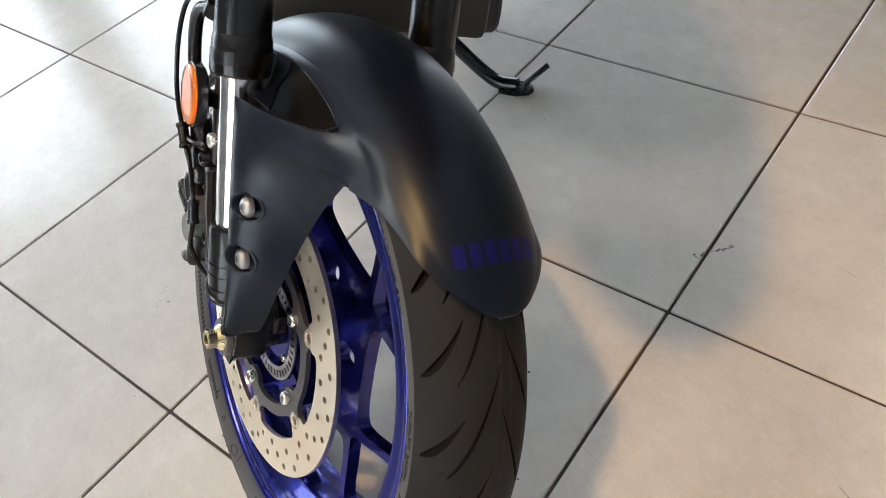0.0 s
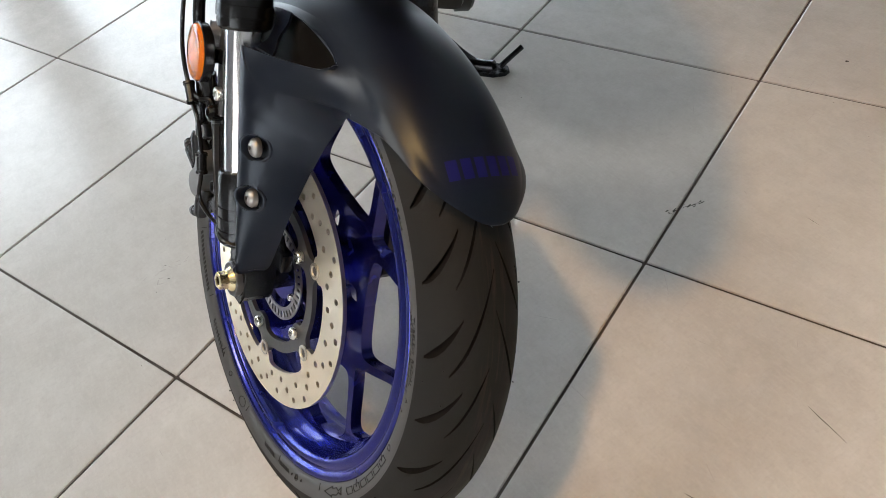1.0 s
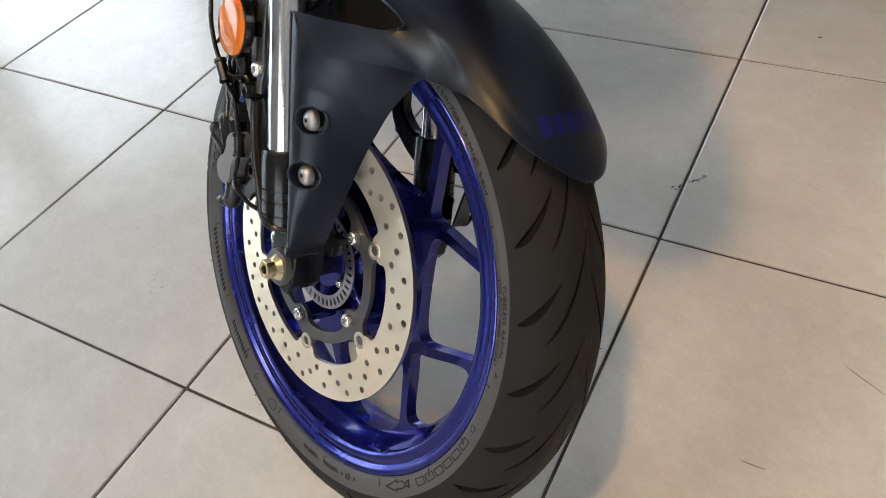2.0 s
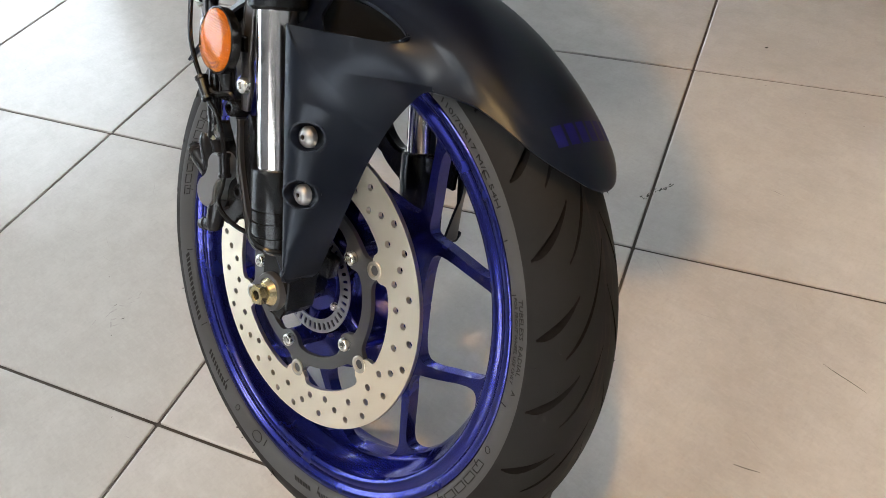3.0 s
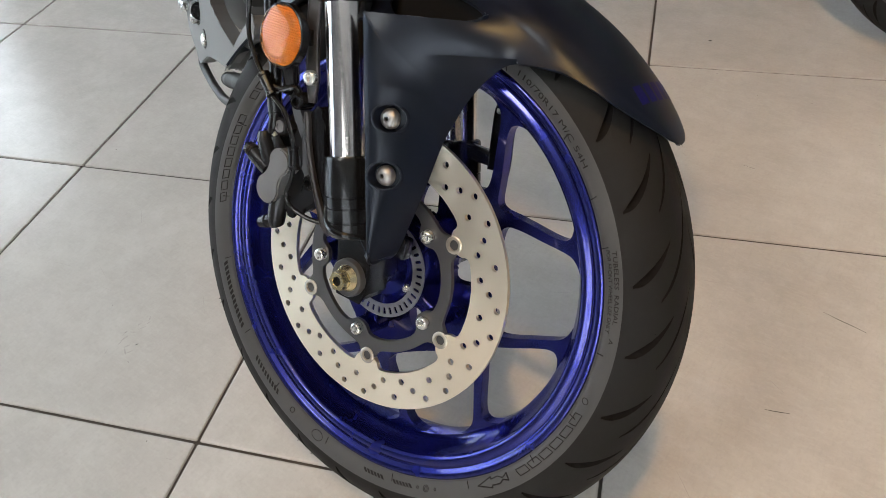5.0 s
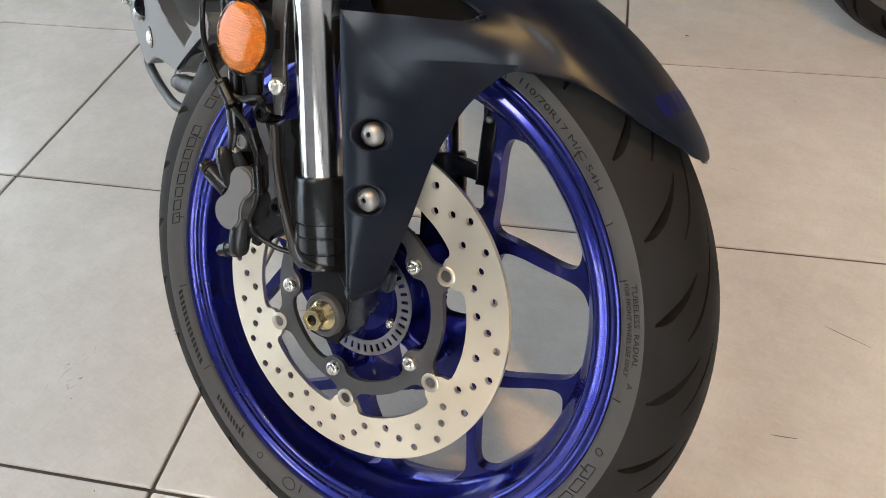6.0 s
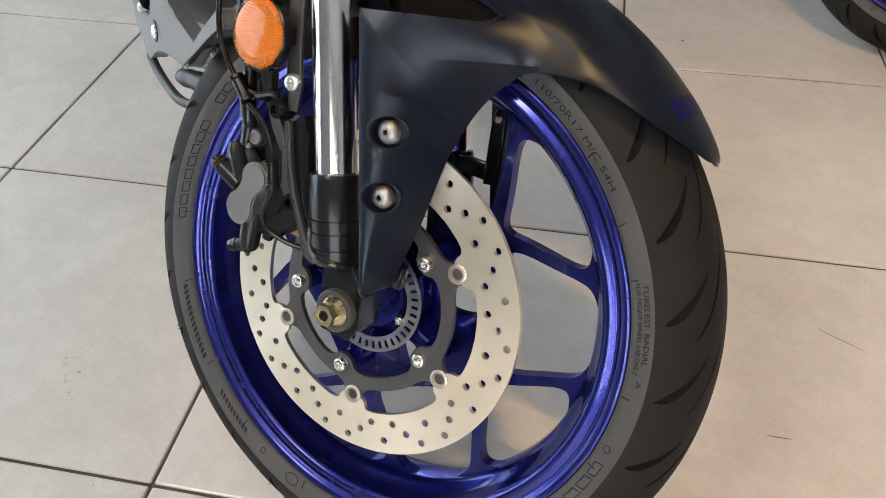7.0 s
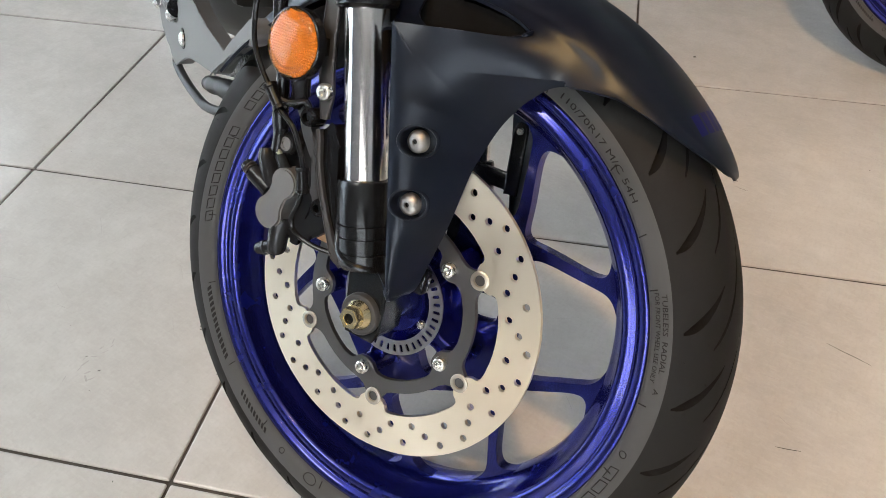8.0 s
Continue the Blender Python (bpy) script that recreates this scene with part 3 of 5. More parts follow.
def socket_screw(name, material, parent, x, z, y, r, h, label=""):
    """A round screw head with a six-sided socket, facing outwards."""
    b = turned([(y + h, r), (y + h * 0.35, r), (y + h * 0.12, r * 0.9), (y, r * 0.72), (y, r * 0.46)], x, z, 24)
    hexa = [(x + r * 0.46 * math.cos(radians(60 * i)), z + r * 0.46 * math.sin(radians(60 * i))) for i in range(6)]
    top = [b.verts.new((px, y, pz)) for px, pz in hexa]
    low = [b.verts.new((px, y + h * 0.55, pz)) for px, pz in hexa]
    for i in range(6):
        b.faces.new((top[i], top[(i + 1) % 6], low[(i + 1) % 6], low[i]))
    b.faces.new(low)
    return part(name, b, material, parent, label)


for k in range(6):
    p = polar(0.0979, 35 + 60 * k)
    bm = turned([(DISC_Y + 0.004, 0.0086), (DISC_Y - 0.0008, 0.0086), (DISC_Y - 0.0012, 0.0080), (DISC_Y - 0.0012, 0.0056), (DISC_Y - 0.0006, 0.0050), (DISC_Y + 0.001, 0.0047), (DISC_Y + 0.008, 0.0045)], p.x, p.z, 24)
    button = part("button", bm, BUTTON, disc, "pale brass floating button")
    part("button_core", turned([(DISC_Y + 0.0045, 0.0048), (DISC_Y + 0.0045, 0.0036), (DISC_Y + 0.0075, 0.0034), (DISC_Y + 0.0075, 0.0)], p.x, p.z, 20), PINRING, button)
for k in range(5):
    p = polar(0.0739, 190.7 + 72 * k)
    socket_screw("bolt", ZINC, disc, p.x, p.z, DISC_Y - 0.0062, 0.0066, 0.0062, "zinc socket bolt")
# ABS tone ring
bm = bmesh.new()
slots = []
for k in range(40):
    a = 9 * k
    q = [polar(0.0435, a - 1.9), polar(0.0498, a - 1.9), polar(0.0505, a), polar(0.0498, a + 1.9), polar(0.0435, a + 1.9), polar(0.0428, a)]
    slots.append([(v.x, v.z) for v in q])
plate(bm, ring_pts(0, 0, 0.0532, 64), [ring_pts(0, 0, 0.0392, 48)] + slots, -0.0555, -0.0540)
tone = part("sensor_ring", bm, RINGSTEEL, bike, "slotted steel wheel speed ring", FRONT, 30)
for k in range(3):
    p = polar(0.0362, -15.6 + 120 * k)
    socket_screw("screw", ZINC, tone, p.x, p.z, -0.0585, 0.0040, 0.0045, "small zinc screw")


# ---- front mudguard: arch over the tyre with a leg down each fork
def lerp_table(table, x):
    """Smooth values between the rows of a table."""
    n = len(table)
    i = max(0, min(n - 2, sum(1 for row in table[1:-1] if row[0] < x)))
    x0, x1 = table[i][0], table[i + 1][0]
    t = min(1.0, max(0.0, (x - x0) / (x1 - x0)))
    out = []
    for k in range(1, len(table[0])):
        p, q = table[i][k], table[i + 1][k]
        m = (q - p) / (x1 - x0)
        a = m if i == 0 else 0.5 * (m + (p - table[i - 1][k]) / (x0 - table[i - 1][0]))
        b = m if i == n - 2 else 0.5 * (m + (table[i + 2][k] - q) / (table[i + 2][0] - x1))
        h = x1 - x0
        out.append((2 * t ** 3 - 3 * t * t + 1) * p + (t ** 3 - 2 * t * t + t) * h * a + (3 * t * t - 2 * t ** 3) * q + (t ** 3 - t * t) * h * b)
    return out


# angle, crown radius, ridge (across, radius), edge (across, radius)
ARCH = [(39.85, 0.3072, 0.003, 0.3073, 0.0045, 0.3070), (40.0, 0.3082, 0.006, 0.3082, 0.0080, 0.3075), (40.3, 0.3089, 0.0105, 0.3084, 0.0135, 0.3074), (41.0, 0.3095, 0.0172, 0.3081, 0.0212, 0.3066), (42.0, 0.3100, 0.0235, 0.3074, 0.0280, 0.3052), (45.0, 0.3106, 0.0365, 0.3040, 0.0447, 0.2995),
        (48.6, 0.3111, 0.0465, 0.2992, 0.0568, 0.2930), (54.0, 0.3115, 0.0530, 0.2938, 0.0630, 0.2830), (59.6, 0.3118, 0.0567, 0.2896, 0.0700, 0.2735), (63.0, 0.3118, 0.0583, 0.2874, 0.0748, 0.2665),
        (66.5, 0.3118, 0.0597, 0.2853, 0.0785, 0.2560), (70.5, 0.3118, 0.0605, 0.2838, 0.0772, 0.2620), (75.0, 0.3118, 0.0605, 0.2825, 0.0733, 0.2695), (78.0, 0.3118, 0.0608, 0.2818, 0.0700, 0.2725),
        (83.0, 0.3118, 0.0610, 0.2812, 0.0690, 0.2745), (95.0, 0.3115, 0.0615, 0.2806, 0.0682, 0.2755), (104.0, 0.3110, 0.0615, 0.2802, 0.0680, 0.2758), (128.0, 0.3095, 0.0610, 0.2805, 0.0675, 0.2765), (149.0, 0.3070, 0.060, 0.2835, 0.0675, 0.2805)]
NECK = [66.5 + 8.5 * i / 48 for i in range(49)]
angs = [39.85, 39.9, 39.95, 40.0, 40.08, 40.18, 40.3, 40.5, 40.8, 41.1, 41.5, 42.0, 42.5, 43.0, 43.5] + [44 + 0.75 * i for i in range(0, 30)] + NECK + [76.5 + 1.8 * i for i in range(40)] + [149.0]


def across(phi):
    """Right half of the arch's section at an angle, from crown to edge."""
    rc, ry, rr, ey, er = lerp_table(ARCH, phi)
    out = []
    for i in range(25):
        t = i / 24
        if t < 0.62:
            # rounded top from the crown to the ridge
            u = t / 0.62
            y = ry * math.sin(u * 1.05) / math.sin(1.05)
            r = rr + (rc - rr) * (math.cos(u * 1.05) - math.cos(1.05)) / (1 - math.cos(1.05))
        else:
            u = (t - 0.62) / 0.38
            y = ry + (ey - ry) * (u + 0.35 * u * (1 - u))
            r = rr + (er - rr) * u
        out.append(polar(r, phi, -y))
    return out


def resample(points, ts):
    """Points at shares ts along a line."""
    d = [0.0]
    for a, b in zip(points, points[1:]):
        d.append(d[-1] + (b - a).length)
    out = []
    for t in ts:
        s = t * d[-1]
        for i in range(len(points) - 1):
            if s <= d[i + 1] + 1e-9:
                out.append(points[i].lerp(points[i + 1], (s - d[i]) / max(1e-9, d[i + 1] - d[i])))
                break
    return out


SCREWS = ((0.0172, 0.1617), (0.0237, 0.1116))


def half_guard(bm):
    secs = [across(a) for a in angs]
    grid(bm, secs)
    i0 = angs.index(66.5)
    i1 = i0 + 48
    neck = [secs[i][-1] for i in range(i0, i1 + 1)]
    front = curve([neck[0], (0.0900, -0.0735, 0.2235), (0.0730, -0.0655, 0.2070), (0.0605, -0.0640, 0.1855), (0.0530, -0.0660, 0.1615), (0.0490, -0.0700, 0.1405), (0.0480, -0.0810, 0.1000), (0.0425, -0.0840, 0.0680), (0.0375, -0.0870, 0.0395)], 8)
    front += curve([(0.0375, -0.0870, 0.0395), (0.0360, -0.0885, 0.0345), (0.0330, -0.0900, 0.0300)], 3)[1:]
    back1 = curve([neck[-1], (0.0655, -0.0775, 0.2580), (0.0560, -0.0855, 0.2550), (0.0189, -0.1055, 0.2496), (-0.0256, -0.1165, 0.2433)], 8)
    back2 = curve([(-0.0256, -0.1165, 0.2433), (-0.0240, -0.1172, 0.2343), (0.0010, -0.1185, 0.1339), (0.0236, -0.1195, 0.0440), (0.0262, -0.1200, 0.0390), (0.0300, -0.1202, 0.0372)], 8)
    n = 190
    split = 0.36
    fr = resample(front, [i / n for i in range(n + 1)])
    k = round(n * split)
    bk = resample(back1, [i / k for i in range(k + 1)]) + resample(back2, [i / (n - k) for i in range(1, n - k + 1)])
    us = [i / 48 for i in range(49)]
    rows = []
    for i in range(n + 1):
        v = i / n
        row = []
        turn = min(1.0, v / 0.45)
        turn = turn * turn * (3 - 2 * turn)
        for j, u in enumerate(us):
            p = fr[i].lerp(bk[i], u)
            # the outer face is flat and turns in towards the front edge
            w = 1 - (1 - u) ** (1 + 1.5 * turn)
            p.y = fr[i].y + (bk[i].y - fr[i].y) * w
            p += (neck[j] - fr[0].lerp(bk[0], u)) * (1 - v) ** 3 * (1 - min(1.0, v * 2.2))
            row.append(p + Vector((0, -0.0020 * math.sin(math.pi * u) * turn, 0)))
        rows.append(row)
    # the chamfered bottom end
    for i in range(n - 9, n + 1):
        for j, u in enumerate(us):
            if 0.15 < u < 0.85:
                rows[i][j].z -= 0.0045 * math.sin(math.pi * (u - 0.15) / 0.7) * (i - n + 10) / 10
    grid(bm, rows)
    tab0 = curve([polar(0.2757, 97, -0.0682), (-0.0300, -0.0720, 0.2640), (-0.0280, -0.0800, 0.2520), (-0.0120, -0.0900, 0.2450), (-0.0060, -0.0950, 0.2420)], 5)
    tab1 = curve([polar(0.2758, 105, -0.0680), (-0.0560, -0.0715, 0.2600), (-0.0480, -0.0800, 0.2440), (-0.0460, -0.0900, 0.2380), (-0.0450, -0.0950, 0.2360)], 5)
    grid(bm, [[a.lerp(b, q / 5) for q in range(6)] for a, b in zip(tab0, tab1)])


bm = bmesh.new()
half_guard(bm)
other = bmesh.ops.duplicate(bm, geom=bm.verts[:] + bm.edges[:] + bm.faces[:])["geom"]
for v in other:
    if isinstance(v, bmesh.types.BMVert):
        v.co.y = -v.co.y
bmesh.ops.remove_doubles(bm, verts=bm.verts, dist=0.0006)
bmesh.ops.recalc_face_normals(bm, faces=bm.faces)
# soften the bend where each leg leaves the arch
soft, rim, before = [], [], {}
for v in bm.verts:
    r, a, y = math.hypot(v.co.x, v.co.z), math.degrees(math.atan2(v.co.z, v.co.x)), abs(v.co.y)
    if y > 0.048 and 0.19 < r < 0.289 and 54 < a < 96 and v.co.z > 0.178 and not v.is_boundary:
        soft.append(v)
        w = [min(1.0, max(0.0, k)) for k in ((0.289 - r) / 0.018, (y - 0.048) / 0.010, (96 - a) / 10)]
        before[v] = v.co.copy(), math.prod(k * k * (3 - 2 * k) for k in w)
    if v.is_boundary and y > 0.060 and 0.225 < r < 0.275 and 59 < a < 73 and v.co.x > 0.075:
        rim.append(v)
for step in range(500):
    if step < 130:
        moved = {v: sum((e.other_vert(v).co for e in v.link_edges if e.is_boundary), Vector()) / 2 for v in rim}
        for v, p in moved.items():
            v.co = v.co.lerp(p, 0.5)
    bmesh.ops.smooth_vert(bm, verts=soft, factor=0.5, use_axis_x=True, use_axis_y=True, use_axis_z=True)
for v, (old, w) in before.items():
    v.co = old.lerp(v.co, w)
if sum(f.normal.dot(f.calc_center_median()) for f in bm.faces) < 0:
    bmesh.ops.reverse_faces(bm, faces=bm.faces)
# fold that carries the arch's lower edge back across each leg and fades out
FOLD_X, FOLD_Z, FOLD_SLOPE = 0.1021, 0.2348, 0.19
leg_faces = [f for f in bm.faces if abs(f.calc_center_median().y) > 0.056 and -0.02 < f.calc_center_median().x < 0.104 and 0.19 < f.calc_center_median().z < 0.245]
bmesh.ops.bisect_plane(bm, geom=leg_faces + list({e for f in leg_faces for e in f.edges}) + list({v for f in leg_faces for v in f.verts}), dist=0.0002, plane_co=(FOLD_X, 0, FOLD_Z), plane_no=(-FOLD_SLOPE, 0, 1))
for v in bm.verts:
    if abs(v.co.y) > 0.056 and v.co.x < 0.106 and v.co.z > 0.10:
        d = FOLD_Z - FOLD_SLOPE * (FOLD_X - v.co.x) - v.co.z
        f = min(1.0, max(0.0, (v.co.x - 0.018) / 0.062))
        if d > 0:
            v.co.y -= math.copysign(0.75 * d * math.exp(-d / 0.017) * f * f * (3 - 2 * f), v.co.y)
# crease on each leg, from its top rear corner down towards the front
CORNER, TOP_DIR, CREASE = Vector((-0.0256, 0, 0.2433)), math.atan2(0.0063, 0.0445), math.atan2(-0.036, 0.052)
for v in bm.verts:
    if abs(v.co.y) > 0.06 and v.co.x > -0.03 and v.co.z > 0.12 and math.hypot(v.co.x, v.co.z) < 0.27:
        q = v.co - CORNER
        rho, a = math.hypot(q.x, q.z), TOP_DIR - math.atan2(q.z, q.x)
        wide = TOP_DIR - CREASE
        if 0 < a < wide + 1.0:
            h = 0.07 * rho * math.sin(wide) * (a / wide if a < wide else (1 - (a - wide) / 1.0) ** 2)
            fade = min(1.0, max(0.0, (0.105 - rho) / 0.05))
            v.co.y += math.copysign(h * fade * fade * (3 - 2 * fade), v.co.y)
# round recessed seats for the two screws
SEATS = []
for sx, sz in SCREWS:
    near = [v.co.copy() for v in bm.verts if v.co.y < -0.1 and math.hypot(v.co.x - sx, v.co.z - sz) < 0.0145]
    mean = sum(near, Vector()) / len(near)
    sxx, szz, sxz = (sum(f(p) for p in near) for f in (lambda p: (p.x - mean.x) ** 2, lambda p: (p.z - mean.z) ** 2, lambda p: (p.x - mean.x) * (p.z - mean.z)))
    sxy, szy = sum((p.x - mean.x) * (p.y - mean.y) for p in near), sum((p.z - mean.z) * (p.y - mean.y) for p in near)
    det = sxx * szz - sxz * sxz
    SEATS.append((sx, sz, mean, (sxy * szz - szy * sxz) / det, (szy * sxx - sxy * sxz) / det))
    bmesh.ops.delete(bm, geom=[f for f in bm.faces if f.calc_center_median().y < -0.1 and math.hypot(f.calc_center_median().x - sx, f.calc_center_median().z - sz) < 0.0126], context="FACES")
thicken(bm, 0.0026)
bmesh.ops.bevel(bm, geom=[e for e in bm.edges if len(e.link_faces) == 2 and e.calc_face_angle(0) > 1.1 and all(math.atan2(v.co.z, v.co.x) > radians(42.5) for v in e.verts)], offset=0.0008, segments=2, affect="EDGES")
for sx, sz, mean, gx, gz in SEATS:
    rings = []
    for k in range(48):
        a = 2 * math.pi * k / 48
        row = []
        for r, sink in ((0.0140, 0.0012), (0.0134, 0.0), (0.0126, -0.0003), (0.0119, -0.0002), (0.0115, 0.0005), (0.0112, 0.0020), (0.0108, 0.0080), (0.0090, 0.0084), (0.0002, 0.0084)):
            x, z = sx + r * math.cos(a), sz + r * math.sin(a)
            row.append((x, mean.y + gx * (x - mean.x) + gz * (z - mean.z) + sink, z))
        rings.append(row)
    grid(bm, rings, True, False)
guard = part("front_mudguard", bm, MATT, bike, "matt dark blue-black plastic mudguard", FRONT, 14)
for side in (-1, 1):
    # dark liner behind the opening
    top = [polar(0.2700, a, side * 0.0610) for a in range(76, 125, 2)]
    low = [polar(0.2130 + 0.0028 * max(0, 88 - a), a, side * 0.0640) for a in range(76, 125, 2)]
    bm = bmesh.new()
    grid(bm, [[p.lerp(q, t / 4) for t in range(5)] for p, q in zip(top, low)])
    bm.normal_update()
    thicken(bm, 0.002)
    part("inner_liner", bm, RUBBERDARK, guard, "dull black inner liner")
for sx, sz in SCREWS:
    bm = turned([(-0.1080, 0.0092), (-0.1116, 0.0092), (-0.1126, 0.0089), (-0.1138, 0.0081), (-0.1150, 0.0069), (-0.1159, 0.0054), (-0.1164, 0.0036), (-0.1165, 0.0022), (-0.1145, 0.0021)], sx, sz, 28)
    screw = part("screw", bm, SCREWSTEEL, guard, "low-domed steel screw", sharp=30)
    part("socket", turned([(-0.1150, 0.0022), (-0.1148, 0.0)], sx, sz, 6), BLACK, screw)
# plain blue blocks in place of the maker's name
bm = bmesh.new()
for i in range(6):
    t0 = -0.0375 + 0.0127 * i
    rows = []
    for a in (47.3, 48.3, 49.4, 50.5):
        row = []
        for s in range(4):
            y = t0 + 0.0095 * s / 3
            sec = across(a)
            for p, q in zip(sec, sec[1:]):
                if q.y <= -abs(y) <= p.y:
                    w = (abs(y) + p.y) / max(1e-9, p.y - q.y)
                    c = p.lerp(q, w)
                    c.y = y
                    out = Vector((c.x, c.y * 1.2, c.z)).normalized()
                    row.append(c + out * 0.0003)
                    break
        rows.append(row)
    bm = bmesh.new()
    grid(bm, rows)
    part("decal", bm, DECAL, guard, "glossy dark blue decal block")

# ---- fork
AX, AZ, SLOPE, FY = -0.0308, 0.1124, -0.2524, 0.0975


def on_fork(z, side, dx=0.0, dy=0.0):
    return Vector((AX + SLOPE * (z - AZ) + dx, side * FY + dy, z))


def fork_turned(profile, side, n=28):
    """A round piece on the fork's axis from (height, radius) points."""
    b = bmesh.new()
    tube(b, [on_fork(z, side) for z, r in profile], [r for z, r in profile], n)
    return b


legs = []
for side in (-1, 1):
    leg = part("fork_leg", fork_turned([(0.085, 0.0185), (0.12, 0.0185), (0.20, 0.0185), (0.300, 0.0185)], side, 40), CHROME, bike, "chromed fork tube", FRONT)
    legs.append(leg)
    # lower clamp with ribs
    part("fork_bottom", fork_turned([(0.038, 0.0205), (0.0412, 0.0236), (0.0515, 0.0240), (0.0520, 0.0226), (0.0530, 0.0226), (0.0535, 0.0238), (0.0645, 0.0238), (0.0650, 0.0226), (0.0658, 0.0226), (0.0663, 0.0238), (0.0750, 0.0238), (0.0755, 0.0224), (0.0765, 0.0224), (0.0770, 0.0242), (0.1085, 0.0238), (0.1115, 0.0228), (0.1124, 0.0205), (0.1118, 0.0188)], side, 36), FORKBLACK, leg, "satin black fork bottom", sharp=30)
    part("dust_seal", fork_turned([(0.2440, 0.0188), (0.2445, 0.0228), (0.2470, 0.0256), (0.2545, 0.0262), (0.2548, 0.0256), (0.2560, 0.0256), (0.2563, 0.0268), (0.2660, 0.0268), (0.2664, 0.0262), (0.2740, 0.0258), (0.2790, 0.0246)], side, 36), FORKBLACK, leg, sharp=30)
    part("outer_tube", fork_turned([(0.270, 0.0244), (0.34, 0.0244), (0.42, 0.0248), (0.50, 0.0248)], side, 36), BLACKGLOSS, leg, "gloss black outer fork tube")
    # axle lug: a deep block with cut corners and a raised round seat for the nut
    y0, y1 = (-0.1040, -0.070) if side < 0 else (0.070, 0.1040)
    out = [(-0.0270, 0.056), (0.0110, 0.056), (0.0165, 0.034), (0.0200, 0.012), (0.0205, -0.012), (0.0150, -0.0205), (-0.0120, -0.0205), (-0.0195, -0.012), (-0.0205, 0.012)]
    bm = bmesh.new()
    plate(bm, out, [], y0, y1)
    front = -0.104 if side < 0 else 0.104
    bmesh.ops.bevel(bm, geom=[e for e in bm.edges if e.calc_face_angle(0) > 0.8 and all(abs(v.co.y - front) < 1e-5 for v in e.verts)], offset=0.0022, segments=3, affect="EDGES")
    part("axle_clamp", bm, FORKBLACK, leg, sharp=30)
    seat = [(0.1030, 0.0190), (0.1082, 0.0188), (0.1098, 0.0176), (0.1098, 0.0140), (0.1084, 0.0132), (0.1060, 0.0130)]
    part("axle_eye", turned([(side * y, r) for y, r in seat], 0, 0, 40), EYEGREY, leg, "dark grey machined axle seat", sharp=35)
    bm = bmesh.new()
    rim_path = []
    for z, deg in ((0.0850, 200), (0.0800, 201), (0.0740, 203), (0.0680, 206), (0.0600, 211), (0.0520, 222), (0.0470, 244), (0.0450, 270), (0.0445, 300), (0.0445, 340)):
        c = on_fork(z, side)
        rim_path.append(c + 0.0228 * Vector((math.cos(radians(deg)), (1 if side < 0 else -1) * math.sin(radians(deg)), 0)))
    tube(bm, curve(rim_path, 4), [0.0016 + 0.0020 * min(1.0, i / 10) for i in range(37)], 10)
    part("cast_frame", bm, FORKBLACK, leg, "raised rounded edge of the casting")
bm = bmesh.new()
tube(bm, [(0, -0.112, 0), (0, 0.112, 0)], 0.0085, 20)
axle = part("axle", bm, ZINC, bike, "steel wheel axle", FRONT)
bm = turned([(-0.1080, 0.0050), (-0.1080, 0.0132), (-0.1096, 0.0134), (-0.1108, 0.0126), (-0.1150, 0.0098), (-0.1152, 0.0050)], 0, 0, 32)
part("nut_flange", bm, YELLOWZINC, axle, "yellow zinc nut flange")
bm = bmesh.new()
plate(bm, [(0.0098 * math.cos(radians(60 * i + 12)), 0.0098 * math.sin(radians(60 * i + 12))) for i in range(6)], [ring_pts(0, 0, 0.0046, 20)], -0.1240, -0.1140)
bmesh.ops.bevel(bm, geom=[e for e in bm.edges if abs(e.calc_face_angle(0) - radians(60)) < 0.2], offset=0.0008, segments=2, affect="EDGES")
part("axle_nut", bm, YELLOWZINC, axle, "yellow zinc axle nut", sharp=25)
bm = turned([(-0.1205, 0.0047), (-0.1205, 0.0)], 0, 0, 20)
part("axle_end", bm, BLACK, axle, "dark hollow axle end")
bm = bmesh.new()
tube(bm, [(0, -0.082, 0), (0, -0.066, 0), (0, -0.050, 0)], [0.019, 0.0175, 0.0175], 28)
part("axle_spacer", bm, BLACK, axle)
bm = bmesh.new()
box(bm, 0.004, 0.036, -0.074, -0.060, 0.024, 0.046, 0.003)
tube(bm, [(0.030, -0.066, 0.034), (0.020, -0.070, 0.058), (-0.012, -0.078, 0.078)], 0.0035, 8)
part("speed_sensor", bm, FORKBLACK, axle, "black wheel speed sensor")

# bracket strip beside the tube that carries the caliper
bm = bmesh.new()
strip = curve([(-0.0925, 0, 0.2480), (-0.0900, 0, 0.2180), (-0.0862, 0, 0.1920), (-0.0815, 0, 0.1710), (-0.0785, 0, 0.1490)], 4)
bar(bm, [(p.x, p.z) for p in strip], [0.0150, 0.0150, 0.0150, 0.0150, 0.0148, 0.0146, 0.0144, 0.0142, 0.0142, 0.0146, 0.0152, 0.0156, 0.0156, 0.0140, 0.0115, 0.0095, 0.0080], -0.1075, -0.1010, 0.0014)
part("reflector_bracket", bm, EYEGREY, legs[0], "black steel bracket", sharp=30)
